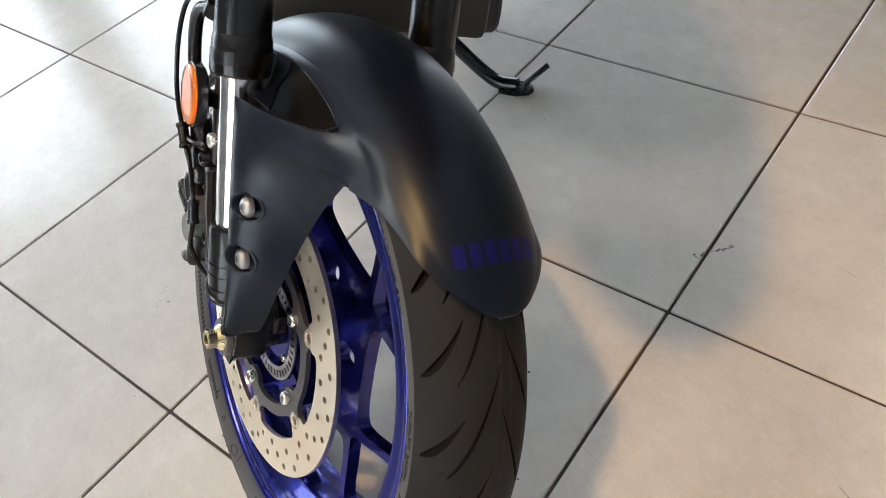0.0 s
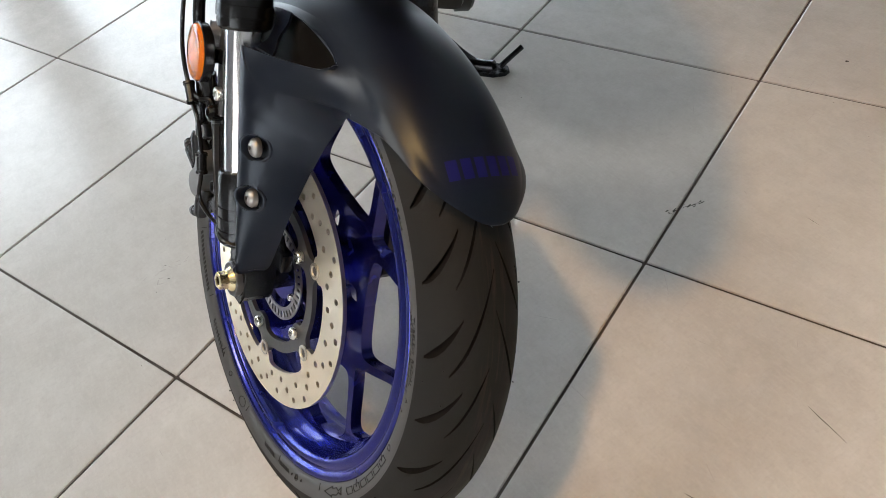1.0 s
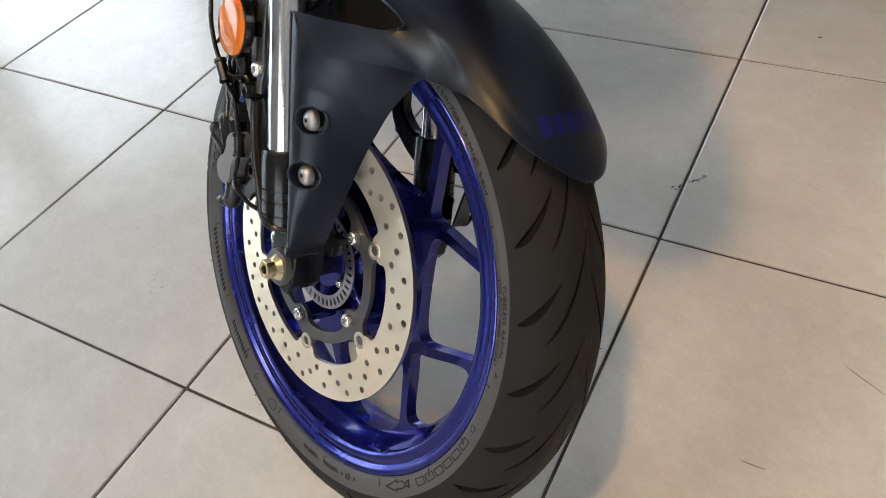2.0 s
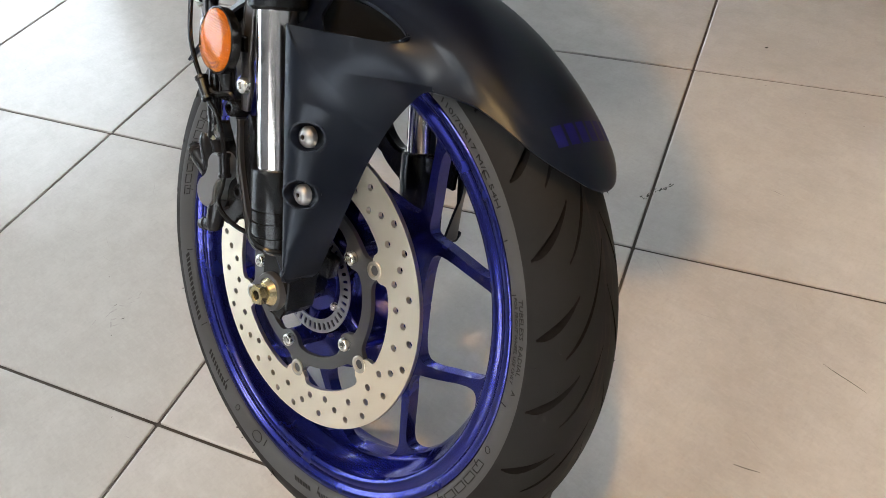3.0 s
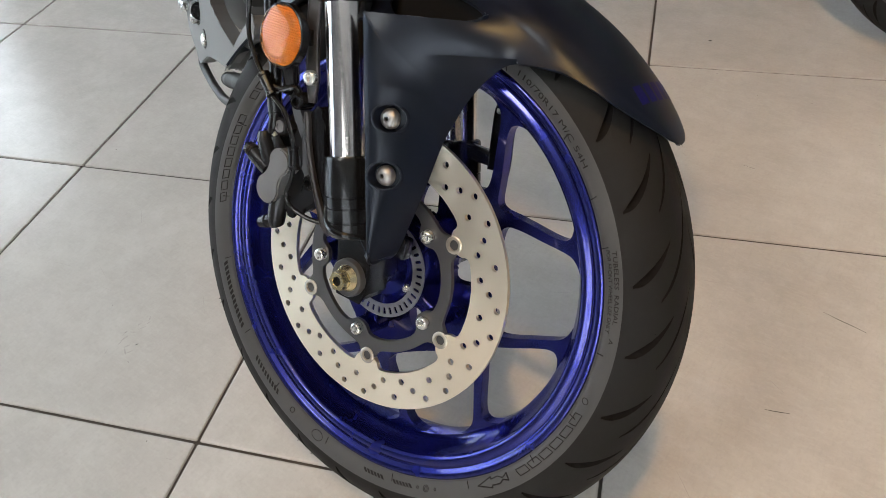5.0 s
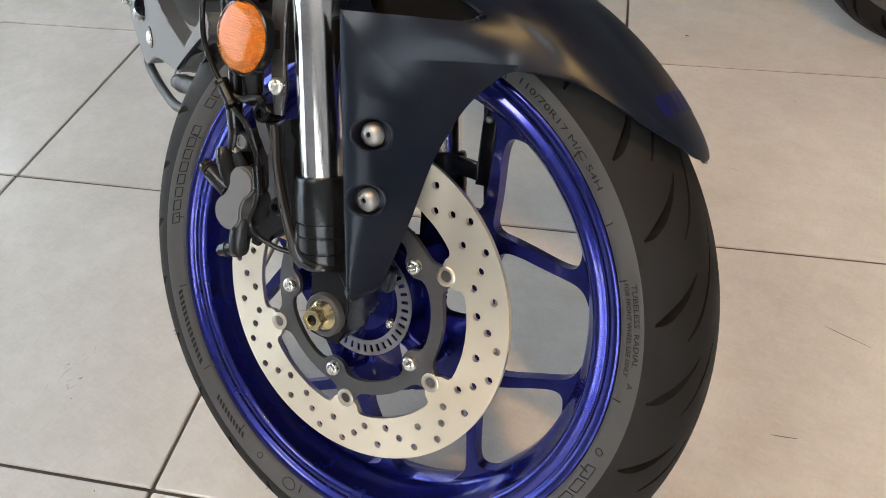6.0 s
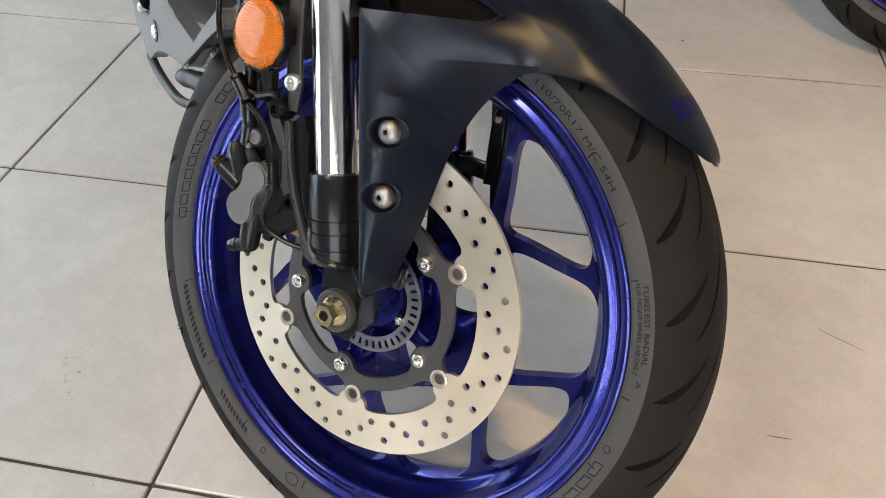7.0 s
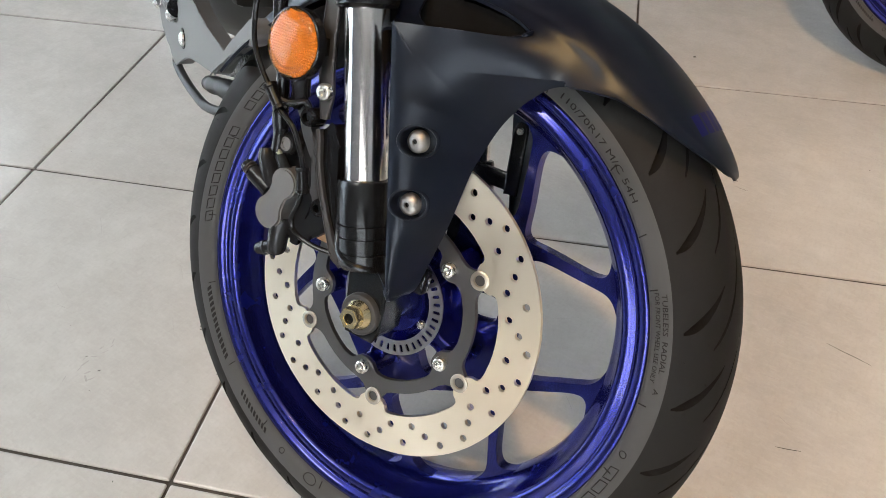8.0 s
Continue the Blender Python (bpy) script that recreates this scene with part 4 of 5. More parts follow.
# rib of the casting that carries the caliper, running down into the fork bottom
bm = bmesh.new()
rib = curve([(-0.0775, 0, 0.1410), (-0.0748, 0, 0.1323), (-0.0700, 0, 0.1122), (-0.0617, 0, 0.0904), (-0.0511, 0, 0.0692), (-0.0420, 0, 0.0523), (-0.0355, 0, 0.0425), (-0.0255, 0, 0.0375)], 3)
RIB_WIDE = [(0, 0.0040), (3, 0.0056), (6, 0.0050), (9, 0.0052), (12, 0.0058), (15, 0.0072), (18, 0.0094), (21, 0.0100)]
bar(bm, [(p.x, p.z) for p in rib], [lerp_table(RIB_WIDE, i)[0] for i in range(len(rib))], -0.1138, -0.098, 0.0012)
part("caliper_mount", bm, EYEGREY, legs[0], "dark grey cast caliper mount", sharp=30)


def casting(name, outline, y0, y1, material, parent, label, bevel=0.0014, steps=3):
    """A flat casting with a rounded front edge from its smooth (x, z) outline."""
    b = bmesh.new()
    loop = curve([(x, 0, z) for x, z in outline + outline[:1]], steps)[:-1]
    plate(b, [(p.x, p.z) for p in loop], [], y0, y1)
    bmesh.ops.bevel(b, geom=[e for e in b.edges if e.calc_face_angle(0) > 0.9 and all(abs(v.co.y - y0) < 1e-5 for v in e.verts)], offset=bevel, segments=2, affect="EDGES")
    return part(name, b, material, parent, label, sharp=35)


casting("caliper_mount_web", [(-0.0775, 0.1370), (-0.0690, 0.1475), (-0.0590, 0.1380), (-0.0540, 0.1150), (-0.0425, 0.0640), (-0.0330, 0.0480), (-0.0420, 0.0500), (-0.0540, 0.0700), (-0.0680, 0.1020)], -0.1075, -0.088, BLACKGLOSS, legs[0], "black cast mount web")
bm = bmesh.new()
for line in ([(-0.0665, 0, 0.1390), (-0.0640, 0, 0.1290), (-0.0620, 0, 0.1200)], [(-0.0600, 0, 0.1080), (-0.0560, 0, 0.0920), (-0.0510, 0, 0.0780), (-0.0450, 0, 0.0640)]):
    tube(bm, curve([(p[0], -0.1072, p[2]) for p in line], 4), 0.0009, 8)
part("web_rib", bm, BLACKGLOSS, legs[0], "thin raised rib")
casting("caliper_link", [(-0.1190, 0.1546), (-0.1130, 0.1578), (-0.1065, 0.1572), (-0.0985, 0.1484), (-0.0866, 0.1330), (-0.0805, 0.1225), (-0.0835, 0.1120), (-0.0905, 0.1190), (-0.0975, 0.1310), (-0.1075, 0.1470), (-0.1150, 0.1500)], -0.1065, -0.094, EYEGREY, legs[0], "dark grey caliper link plate")
casting("caliper_plate", [(-0.0840, 0.1180), (-0.0765, 0.1080), (-0.0692, 0.0872), (-0.0620, 0.0741), (-0.0700, 0.0690), (-0.0760, 0.0800), (-0.0790, 0.0951)], -0.1065, -0.090, EYEGREY, legs[0], "dark grey caliper plate")
casting("lower_arm", [(-0.0990, 0.0400), (-0.0900, 0.0335), (-0.0800, 0.0345), (-0.0642, 0.0465), (-0.0545, 0.0584), (-0.0570, 0.0680), (-0.0741, 0.0660), (-0.0850, 0.0500)], -0.1035, -0.088, CALIPER, legs[0], "black cast lower arm", 0.003)
socket_screw("bracket_bolt", ZINC, legs[0], -0.0807, 0.1719, -0.1135, 0.0072, 0.006, "zinc bracket bolt")
# curved stay behind the other fork bottom
casting("mudguard_stay", [(-0.1125, 0.2050), (-0.1120, 0.1600), (-0.1100, 0.1200), (-0.1049, 0.1051), (-0.0933, 0.0936), (-0.0746, 0.0803), (-0.0447, 0.0690), (-0.0330, 0.0700), (-0.0340, 0.0980), (-0.0458, 0.1062), (-0.0623, 0.1049), (-0.0766, 0.1100), (-0.0905, 0.1215), (-0.0950, 0.1380), (-0.0975, 0.1600), (-0.0985, 0.2050)], 0.090, 0.106, FORKBLACK, legs[1], "satin black curved stay", 0.004)

# ---- brake caliper
bm = bmesh.new()
body = [(-0.106, 0.126), (-0.090, 0.122), (-0.078, 0.104), (-0.074, 0.080), (-0.080, 0.052), (-0.092, 0.036), (-0.112, 0.034), (-0.128, 0.048), (-0.130, 0.075), (-0.124, 0.104)]
plate(bm, body, [], -0.0965, -0.0480)
bmesh.ops.bevel(bm, geom=[e for e in bm.edges if e.calc_face_angle(0) > 0.9], offset=0.005, segments=2, affect="EDGES")
caliper = part("brake_caliper", bm, CALIPER, bike, "dark grey cast brake caliper", FRONT, 40)
# two joined piston housings
bm = bmesh.new()
c1, c2 = Vector((-0.1030, 0, 0.0830)), Vector((-0.1145, 0, 0.0520))
d = (c2 - c1).normalized()
s = Vector((-d.z, 0, d.x))
face = [c1 + 0.0138 * (d * math.cos(radians(a)) + s * math.sin(radians(a))) for a in range(52, 309, 16)]
face += [c1.lerp(c2, 0.48) - s * 0.0102] + [c2 + 0.0152 * (-d * math.cos(radians(a)) - s * math.sin(radians(a))) for a in range(52, 309, 16)] + [c1.lerp(c2, 0.48) + s * 0.0102]
face = curve(face + face[:1], 3)[:-1]
plate(bm, [(p.x, p.z) for p in face], [], -0.1130, -0.085)
bmesh.ops.bevel(bm, geom=[e for e in bm.edges if e.calc_face_angle(0) > 0.9], offset=0.0016, segments=2, affect="EDGES")
part("piston_housing", bm, CALIPERFACE, caliper, "grey machined piston housing", sharp=40, even=True)
bm = bmesh.new()
tube(bm, [(-0.1535, -0.106, 0.0835), (-0.1500, -0.106, 0.0820), (-0.1495, -0.106, 0.0818), (-0.1440, -0.106, 0.0800), (-0.1435, -0.106, 0.0798), (-0.1220, -0.104, 0.0700)], [0.0060, 0.0068, 0.0058, 0.0058, 0.0085, 0.0095], 16)
part("slide_pin_boot", bm, CALIPER, caliper)
bm = bmesh.new()
tube(bm, [(-0.1492, -0.106, 0.0818), (-0.1478, -0.106, 0.0813)], 0.0071, 18)
tube(bm, [(-0.1468, -0.106, 0.0809), (-0.1456, -0.106, 0.0804)], 0.0070, 18)
part("pin_ring", bm, PINRING, caliper, "worn metal ring")
bm = bmesh.new()
tube(bm, [(-0.1235, -0.106, 0.0110), (-0.1222, -0.106, 0.0117), (-0.1165, -0.106, 0.0146), (-0.1162, -0.106, 0.0148), (-0.1135, -0.106, 0.0162), (-0.1132, -0.106, 0.0163), (-0.1000, -0.105, 0.0232)], [0.0044, 0.0056, 0.0058, 0.0070, 0.0070, 0.0062, 0.0062], 18)
tube(bm, [(-0.1030, -0.103, 0.0150), (-0.1040, -0.104, 0.0190), (-0.1050, -0.103, 0.0330), (-0.1060, -0.100, 0.0480)], [0.0072, 0.0090, 0.0095, 0.0110], 14)
part("lower_slide_pin", bm, CALIPER, caliper)
bm = bmesh.new()
tube(bm, [(-0.1345, -0.105, 0.1050), (-0.1325, -0.105, 0.0990), (-0.1270, -0.104, 0.0860), (-0.1215, -0.102, 0.0740)], [0.0060, 0.0085, 0.0085, 0.0105], 14)
tube(bm, [(-0.1160, -0.1080, 0.1060), (-0.1120, -0.1060, 0.0980), (-0.1060, -0.104, 0.0880)], [0.0046, 0.0056, 0.0075], 14)
part("hose_union", bm, CALIPER, caliper)
bm = bmesh.new()
tube(bm, [(-0.1190, -0.1095, 0.1130), (-0.1175, -0.1090, 0.1100), (-0.1173, -0.1090, 0.1098), (-0.1163, -0.1085, 0.1072), (-0.1161, -0.1085, 0.1070), (-0.1155, -0.1082, 0.1056)], [0.0018, 0.0024, 0.0036, 0.0036, 0.0026, 0.0026], 6)
part("bleed_nipple", bm, BRASSY, caliper, "pale brass bleed nipple")
bm = turned([(-0.0900, 0.0100), (-0.1060, 0.0100), (-0.1090, 0.0094), (-0.1105, 0.0080), (-0.1105, 0.0062)], -0.1100, 0.1170, 28)
part("slide_boot", bm, CALIPER, caliper, "black rubber slide boot")
bm = turned([(-0.1100, 0.0062), (-0.1112, 0.0058), (-0.1112, 0.0040), (-0.1098, 0.0038), (-0.1098, 0.0)], -0.1100, 0.1170, 24)
part("slide_pin_end", bm, CALIPERFACE, caliper, "grey slide pin end")
bm = bmesh.new()
box(bm, -0.120, -0.070, -0.0720, -0.0670, 0.030, 0.100, 0.0012)
part("brake_pad", bm, COPPERY, caliper, "copper-brown brake pad edge")
for x, z, y in ((-0.0905, 0.1470, -0.1150), (-0.0628, 0.0750, -0.1135)):
    socket_screw("caliper_bolt", BLACKGLOSS, caliper, x, z, y, 0.0084, 0.018, "black socket bolt")

# ---- hoses and sensor wire
WIRE = [(-0.088, -0.118, 0.2960), (-0.116, -0.1235, 0.2950), (-0.1420, -0.1245, 0.2760), (-0.1550, -0.1240, 0.2400), (-0.1535, -0.123, 0.1998), (-0.1411, -0.123, 0.1770), (-0.1260, -0.122, 0.1600), (-0.1125, -0.122, 0.1469), (-0.0970, -0.122, 0.1375), (-0.0860, -0.122, 0.1226), (-0.0785, -0.122, 0.1083),
        (-0.0752, -0.122, 0.0945), (-0.0760, -0.121, 0.0776), (-0.0820, -0.119, 0.0588), (-0.0762, -0.117, 0.0477), (-0.0570, -0.114, 0.0422), (-0.0374, -0.110, 0.0420)]
bm = bmesh.new()
tube(bm, curve(WIRE, 8), 0.0023, 10)
wire = part("sensor_wire", bm, HOSE, bike, "glossy black sensor wire", FRONT)
for i, (a, b, r) in enumerate((((-0.1290, -0.122, 0.1640), (-0.1130, -0.122, 0.1475), 0.0062), ((-0.0790, -0.1215, 0.1075), (-0.0738, -0.1215, 0.0865), 0.0062))):
    bm = bmesh.new()
    a, b = Vector(a), Vector(b)
    tube(bm, [a, a.lerp(b, 0.12), a.lerp(b, 0.16), a.lerp(b, 0.84), a.lerp(b, 0.88), b], [r, r, r * 0.84, r * 0.84, r, r], 14)
    c = a.lerp(b, 0.5)
    if i == 0:
        tube(bm, curve([c, c + Vector((0.012, 0.006, -0.002)), c + Vector((0.024, 0.012, 0.002)), c + Vector((0.030, 0.014, -0.012))], 4), 0.0032, 8)
    part("wire_clip", bm, HOSE, wire, "black rubber wire clip", sharp=30)
bm = bmesh.new()
tube(bm, curve([(-0.080, -0.112, 0.2900), (-0.1060, -0.1160, 0.2880), (-0.1300, -0.1170, 0.2720), (-0.1400, -0.1130, 0.2300), (-0.1290, -0.110, 0.190), (-0.1240, -0.109, 0.155), (-0.1195, -0.108, 0.1210), (-0.1200, -0.107, 0.108)], 7), 0.0062, 12)
tube(bm, [(-0.0900, -0.116, 0.2985), (-0.0960, -0.117, 0.2855)], [0.0085, 0.0085], 12)
hose = part("brake_hose", bm, HOSE, bike, "thick black rubber brake hose", FRONT)
bm = bmesh.new()
tube(bm, [(-0.1230, -0.109, 0.1420), (-0.1200, -0.108, 0.1290), (-0.1198, -0.108, 0.1285), (-0.1193, -0.108, 0.1230)], [0.0072, 0.0074, 0.0060, 0.0066], 12)
part("hose_ferrule", bm, BLACKGLOSS, hose)

# ---- round amber reflector
RC = Vector((-0.1115, -0.1220, 0.2030))
TURN = Matrix.Translation(RC) @ pose(0, 0, 0, 0, 0, -6)
bm = turned([(0.0105, 0.0), (0.0105, 0.0255), (0.0080, 0.0292), (-0.0005, 0.0297), (-0.0012, 0.0285), (0.0010, 0.0278), (0.0010, 0.0)], 0, 0, 48)
refl = part("reflector", bm, HOSE, bike, "round amber reflector in a black holder", FRONT @ TURN)
bm = turned([(0.0012, 0.0276), (-0.0030, 0.0274), (-0.0042, 0.0262), (-0.0050, 0.0180), (-0.0053, 0.0090), (-0.0054, 0.0)], 0, 0, 48)
part("lens", bm, AMBER, refl, "amber plastic lens", sharp=40)
# prism cells behind the lens
bm = bmesh.new()
for i in range(-12, 13):
    for j in range(-13, 14):
        x, z = (i + 0.5 * (j % 2)) * 0.0025, j * 0.00217
        if math.hypot(x, z) < 0.0258:
            q = [bm.verts.new((x + 0.00132 * math.cos(radians(60 * k + 30)), 0.0008, z + 0.00132 * math.sin(radians(60 * k + 30)))) for k in range(6)]
            lean = radians(60 * round(math.degrees(math.atan2(z, x)) / 60) + 20)
            top = bm.verts.new((x + 0.0005 * math.cos(lean), -0.0006, z + 0.0005 * math.sin(lean)))
            for k in range(6):
                bm.faces.new((q[k], q[(k + 1) % 6], top))
tagged(part("prism_layer", bm, AMBERBACK, refl, "orange prism cells", sharp=10), kind="stuff")
bm = bmesh.new()
for a0, a1, r in ((-150, -38, 0.0235), (-138, -50, 0.0200), (30, 75, 0.0235)):
    a = a0
    while a < a1:
        p = polar(r, a)
        box(bm, -0.0006, 0.0006, -0.0052, -0.0044, -0.0011, 0.0011, 0, Matrix.Translation((p.x, 0, p.z)) @ pose(0, 0, 0, 0, 90 - a, 0))
        a += 6.5
tagged(part("moulded_print", bm, AMBERMARK, refl, "small moulded marks"), kind="stuff")
bm = bmesh.new()
tube(bm, [RC + Vector((0.004, 0.008, 0)), RC + Vector((0.012, 0.016, 0.002)), RC + Vector((0.024, 0.018, 0.004))], [0.010, 0.008, 0.0075], 12)
tube(bm, [RC + Vector((0.004, 0.010, -0.02)), RC + Vector((0.006, 0.014, -0.040)), RC + Vector((0.002, 0.014, -0.052))], [0.009, 0.008, 0.006], 12)
part("reflector_stalk", bm, HOSE, bike, "black rubber reflector stalk", FRONT)

# bracket plate on the far fork, seen through the wheel
bm = bmesh.new()
strip = curve([(0.0195, 0, 0.1690), (0.0225, 0, 0.1400), (0.0275, 0, 0.0960)], 4)
bar(bm, [(p.x, p.z) for p in strip], [0.010, 0.0145, 0.0155, 0.0155, 0.0155, 0.0155, 0.0155, 0.0150, 0.0145], 0.0800, 0.0880, 0.0016)
box(bm, -0.020, 0.024, 0.0820, 0.0900, 0.098, 0.116, 0.002)
plate_far = part("far_bracket", bm, BLACKGLOSS, legs[1], "black bracket plate", sharp=30)
socket_screw("far_screw", ZINC, plate_far, 0.0200, 0.1610, 0.0770, 0.0036, 0.004, "small zinc screw")


# ---- rest of the motorcycle: it stands turned away from its steered front wheel
BODY = pose(0, 0, 0, 0, 0, -30) @ pose(0, 0, 0, -14, 0, 0)


def loft(bm, secs):
    """A closed body through rings of points."""
    vs = grid(bm, secs, False, True)
    bm.faces.new(vs[0])
    bm.faces.new(vs[-1])


def egg(x, y, z, ry, rz, n=20, flat=1.0):
    out = []
    for i in range(n):
        a = 2 * math.pi * i / n
        c, s = math.cos(a), math.sin(a)
        out.append((x, y + ry * math.copysign(abs(c) ** flat, c), z + rz * math.copysign(abs(s) ** flat, s)))
    return out


# engine block with round covers and radiator
bm = bmesh.new()
loft(bm, [egg(-0.90, 0, 0.40, 0.09, 0.12, 20, 0.6), egg(-0.86, 0, 0.38, 0.13, 0.15, 20, 0.6), egg(-0.66, 0, 0.37, 0.14, 0.155, 20, 0.6), egg(-0.56, 0, 0.40, 0.12, 0.14, 20, 0.6), egg(-0.46, 0, 0.46, 0.09, 0.12, 20, 0.6), egg(-0.42, 0, 0.48, 0.07, 0.10, 20, 0.6)])
engine = part("engine", bm, ENGINE, bike, "black cast engine block", BODY)
for y0, y1, x, z, r in ((-0.135, -0.165, -0.70, 0.36, 0.095), (0.135, 0.172, -0.69, 0.37, 0.085), (0.130, 0.158, -0.58, 0.33, 0.05)):
    bm = bmesh.new()
    tube(bm, [(x, y0, z), (x, y0 * 0.2 + y1 * 0.8, z), (x, y1, z)], [r, r * 0.96, r * 0.84], 28)
    part("engine_cover", bm, ENGINE, engine, sharp=30)
bm = bmesh.new()
box(bm, -0.405, -0.365, -0.16, 0.115, 0.385, 0.70, 0.012)
part("radiator", bm, ENGINE, bike, "black radiator", BODY)


def panel(name, outline, y, thick, material, parent, label, m=None, bulge=0.0):
    """A moulded side panel from its (x, z) outline, bulging outwards, with rounded edges."""
    b = bmesh.new()
    pts = curve([(x, 0, z) for x, z in outline + outline[:1]], 3)[:-1]
    plate(b, [(p.x, p.z) for p in pts], [], y, y + thick)
    bmesh.ops.bevel(b, geom=[e for e in b.edges if e.calc_face_angle(0) > 0.9 and abs(e.verts[0].co.y - e.verts[1].co.y) < 1e-5], offset=0.0013, segments=2, affect="EDGES")
    if bulge:
        bmesh.ops.subdivide_edges(b, edges=[e for e in b.edges if e.calc_length() > 0.03], cuts=2)
        x0, x1 = min(x for x, z in outline), max(x for x, z in outline)
        for v in b.verts:
            v.co.y -= bulge * math.sin(math.pi * (v.co.x - x0) / (x1 - x0))
    return part(name, b, material, parent, label, m, 45, True)


cowl = panel("belly_cowl", [(-0.640, 0.300), (-0.604, 0.261), (-0.557, 0.250), (-0.515, 0.245), (-0.460, 0.280), (-0.408, 0.301), (-0.337, 0.323), (-0.318, 0.331), (-0.300, 0.350), (-0.283, 0.371), (-0.326, 0.369), (-0.377, 0.366), (-0.414, 0.368), (-0.440, 0.380),
              (-0.480, 0.430), (-0.520, 0.440), (-0.512, 0.345), (-0.508, 0.318), (-0.530, 0.300)], -0.190, 0.018, COWL, bike, "satin grey plastic belly cowl", BODY)
panel("side_cowl", [(-0.321, 0.331), (-0.287, 0.370), (-0.209, 0.437), (-0.190, 0.452), (-0.178, 0.446), (-0.180, 0.432), (-0.194, 0.422), (-0.228, 0.403), (-0.279, 0.365)], -0.1935, 0.014, COWL, cowl, "grey plastic side strake")
panel("inner_panel", [(-0.465, 0.257), (-0.420, 0.296), (-0.360, 0.340), (-0.319, 0.363), (-0.279, 0.382), (-0.200, 0.400), (-0.230, 0.340), (-0.300, 0.315), (-0.347, 0.306)], -0.150, 0.020, BLACK, cowl, "black inner panel")
# bolt in a dark recess
bm = bmesh.new()
tube(bm, [(-0.478, -0.1895, 0.299), (-0.478, -0.1912, 0.299)], [0.0135, 0.0130], 24)
part("bolt_recess", bm, BLACK, cowl)
bm = bmesh.new()
tube(bm, [(-0.475, -0.188, 0.2995), (-0.475, -0.1935, 0.2995), (-0.475, -0.1955, 0.2995)], [0.0095, 0.0085, 0.005], 18)
part("cowl_bolt", bm, ZINC, cowl, "domed zinc bolt")
bm = bmesh.new()
tube(bm, curve([(-0.548, -0.182, 0.238), (-0.544, -0.182, 0.230), (-0.515, -0.181, 0.227), (-0.455, -0.180, 0.233), (-0.386, -0.178, 0.249), (-0.311, -0.165, 0.284), (-0.270, -0.140, 0.320)], 6), 0.0062, 12)
part("lower_rail", bm, ENGINE, cowl, "black tubular lower rail")
bm = bmesh.new()
tube(bm, curve([(-0.418, -0.172, 0.270), (-0.405, -0.172, 0.272), (-0.380, -0.168, 0.282), (-0.345, -0.160, 0.292), (-0.310, -0.150, 0.300)], 3), [0.0045, 0.0080, 0.0100, 0.0090, 0.0110, 0.0118, 0.0105, 0.0120, 0.0132, 0.0135, 0.0138, 0.0140, 0.0140], 18)
part("rubber_boot", bm, ENGINE, cowl, "ribbed black rubber boot")
# foot peg hanger with bolts behind the cowl
bm = bmesh.new()
box(bm, -0.70, -0.53, -0.186, -0.168, 0.292, 0.345, 0.006)
tube(bm, [(-0.590, -0.180, 0.300), (-0.530, -0.186, 0.318)], 0.013, 14)
hanger = part("foot_lever", bm, BLACK, bike, "black foot lever with bolts", BODY)
for x, z in ((-0.640, 0.284), (-0.622, 0.288), (-0.536, 0.305)):
    bm = bmesh.new()
    tube(bm, [(x, -0.182, z), (x, -0.196, z), (x, -0.199, z)], [0.0085, 0.0085, 0.005], 8)
    part("lever_bolt", bm, ZINC, hanger)
# frame spar and upper fairing, lower yoke
bm = bmesh.new()
tube(bm, curve([(-0.19, 0.0, 0.78), (-0.35, 0.10, 0.72), (-0.55, 0.13, 0.60), (-0.80, 0.12, 0.48)], 5), 0.022, 12)
tube(bm, curve([(-0.19, 0.0, 0.78), (-0.35, -0.10, 0.72), (-0.55, -0.13, 0.60), (-0.80, -0.12, 0.48)], 5), 0.022, 12)
part("frame", bm, BLACK, bike, "black tubular frame", BODY)
bm = bmesh.new()
loft(bm, [egg(0.14, 0, 0.920, 0.03, 0.03), egg(0.11, 0, 0.925, 0.07, 0.06), egg(0.02, 0, 0.930, 0.11, 0.09), egg(-0.12, 0, 0.925, 0.15, 0.12), egg(-0.32, 0, 0.900, 0.20, 0.16), egg(-0.48, 0, 0.86, 0.20, 0.16), egg(-0.60, 0, 0.84, 0.16, 0.13)])
part("upper_fairing", bm, MATT, bike, "matt dark blue upper fairing", BODY)
bm = bmesh.new()
loft(bm, [egg(-0.55, 0, 0.84, 0.12, 0.10), egg(-0.70, 0, 0.85, 0.15, 0.12), egg(-0.90, 0, 0.80, 0.12, 0.10), egg(-1.02, 0, 0.76, 0.09, 0.06), egg(-1.25, 0, 0.80, 0.11, 0.05), egg(-1.50, 0, 0.92, 0.08, 0.04), egg(-1.62, 0, 0.97, 0.03, 0.02)])
part("tank_and_seat", bm, MATT, bike, "matt dark blue tank and black seat", BODY)
bm = bmesh.new()
bar(bm, [(-0.135, 0.475), (-0.085, 0.490)], [0.040, 0.040], -0.125, 0.125, 0.006)
part("lower_yoke", bm, BLACK, bike, "black fork yoke", FRONT, 30)
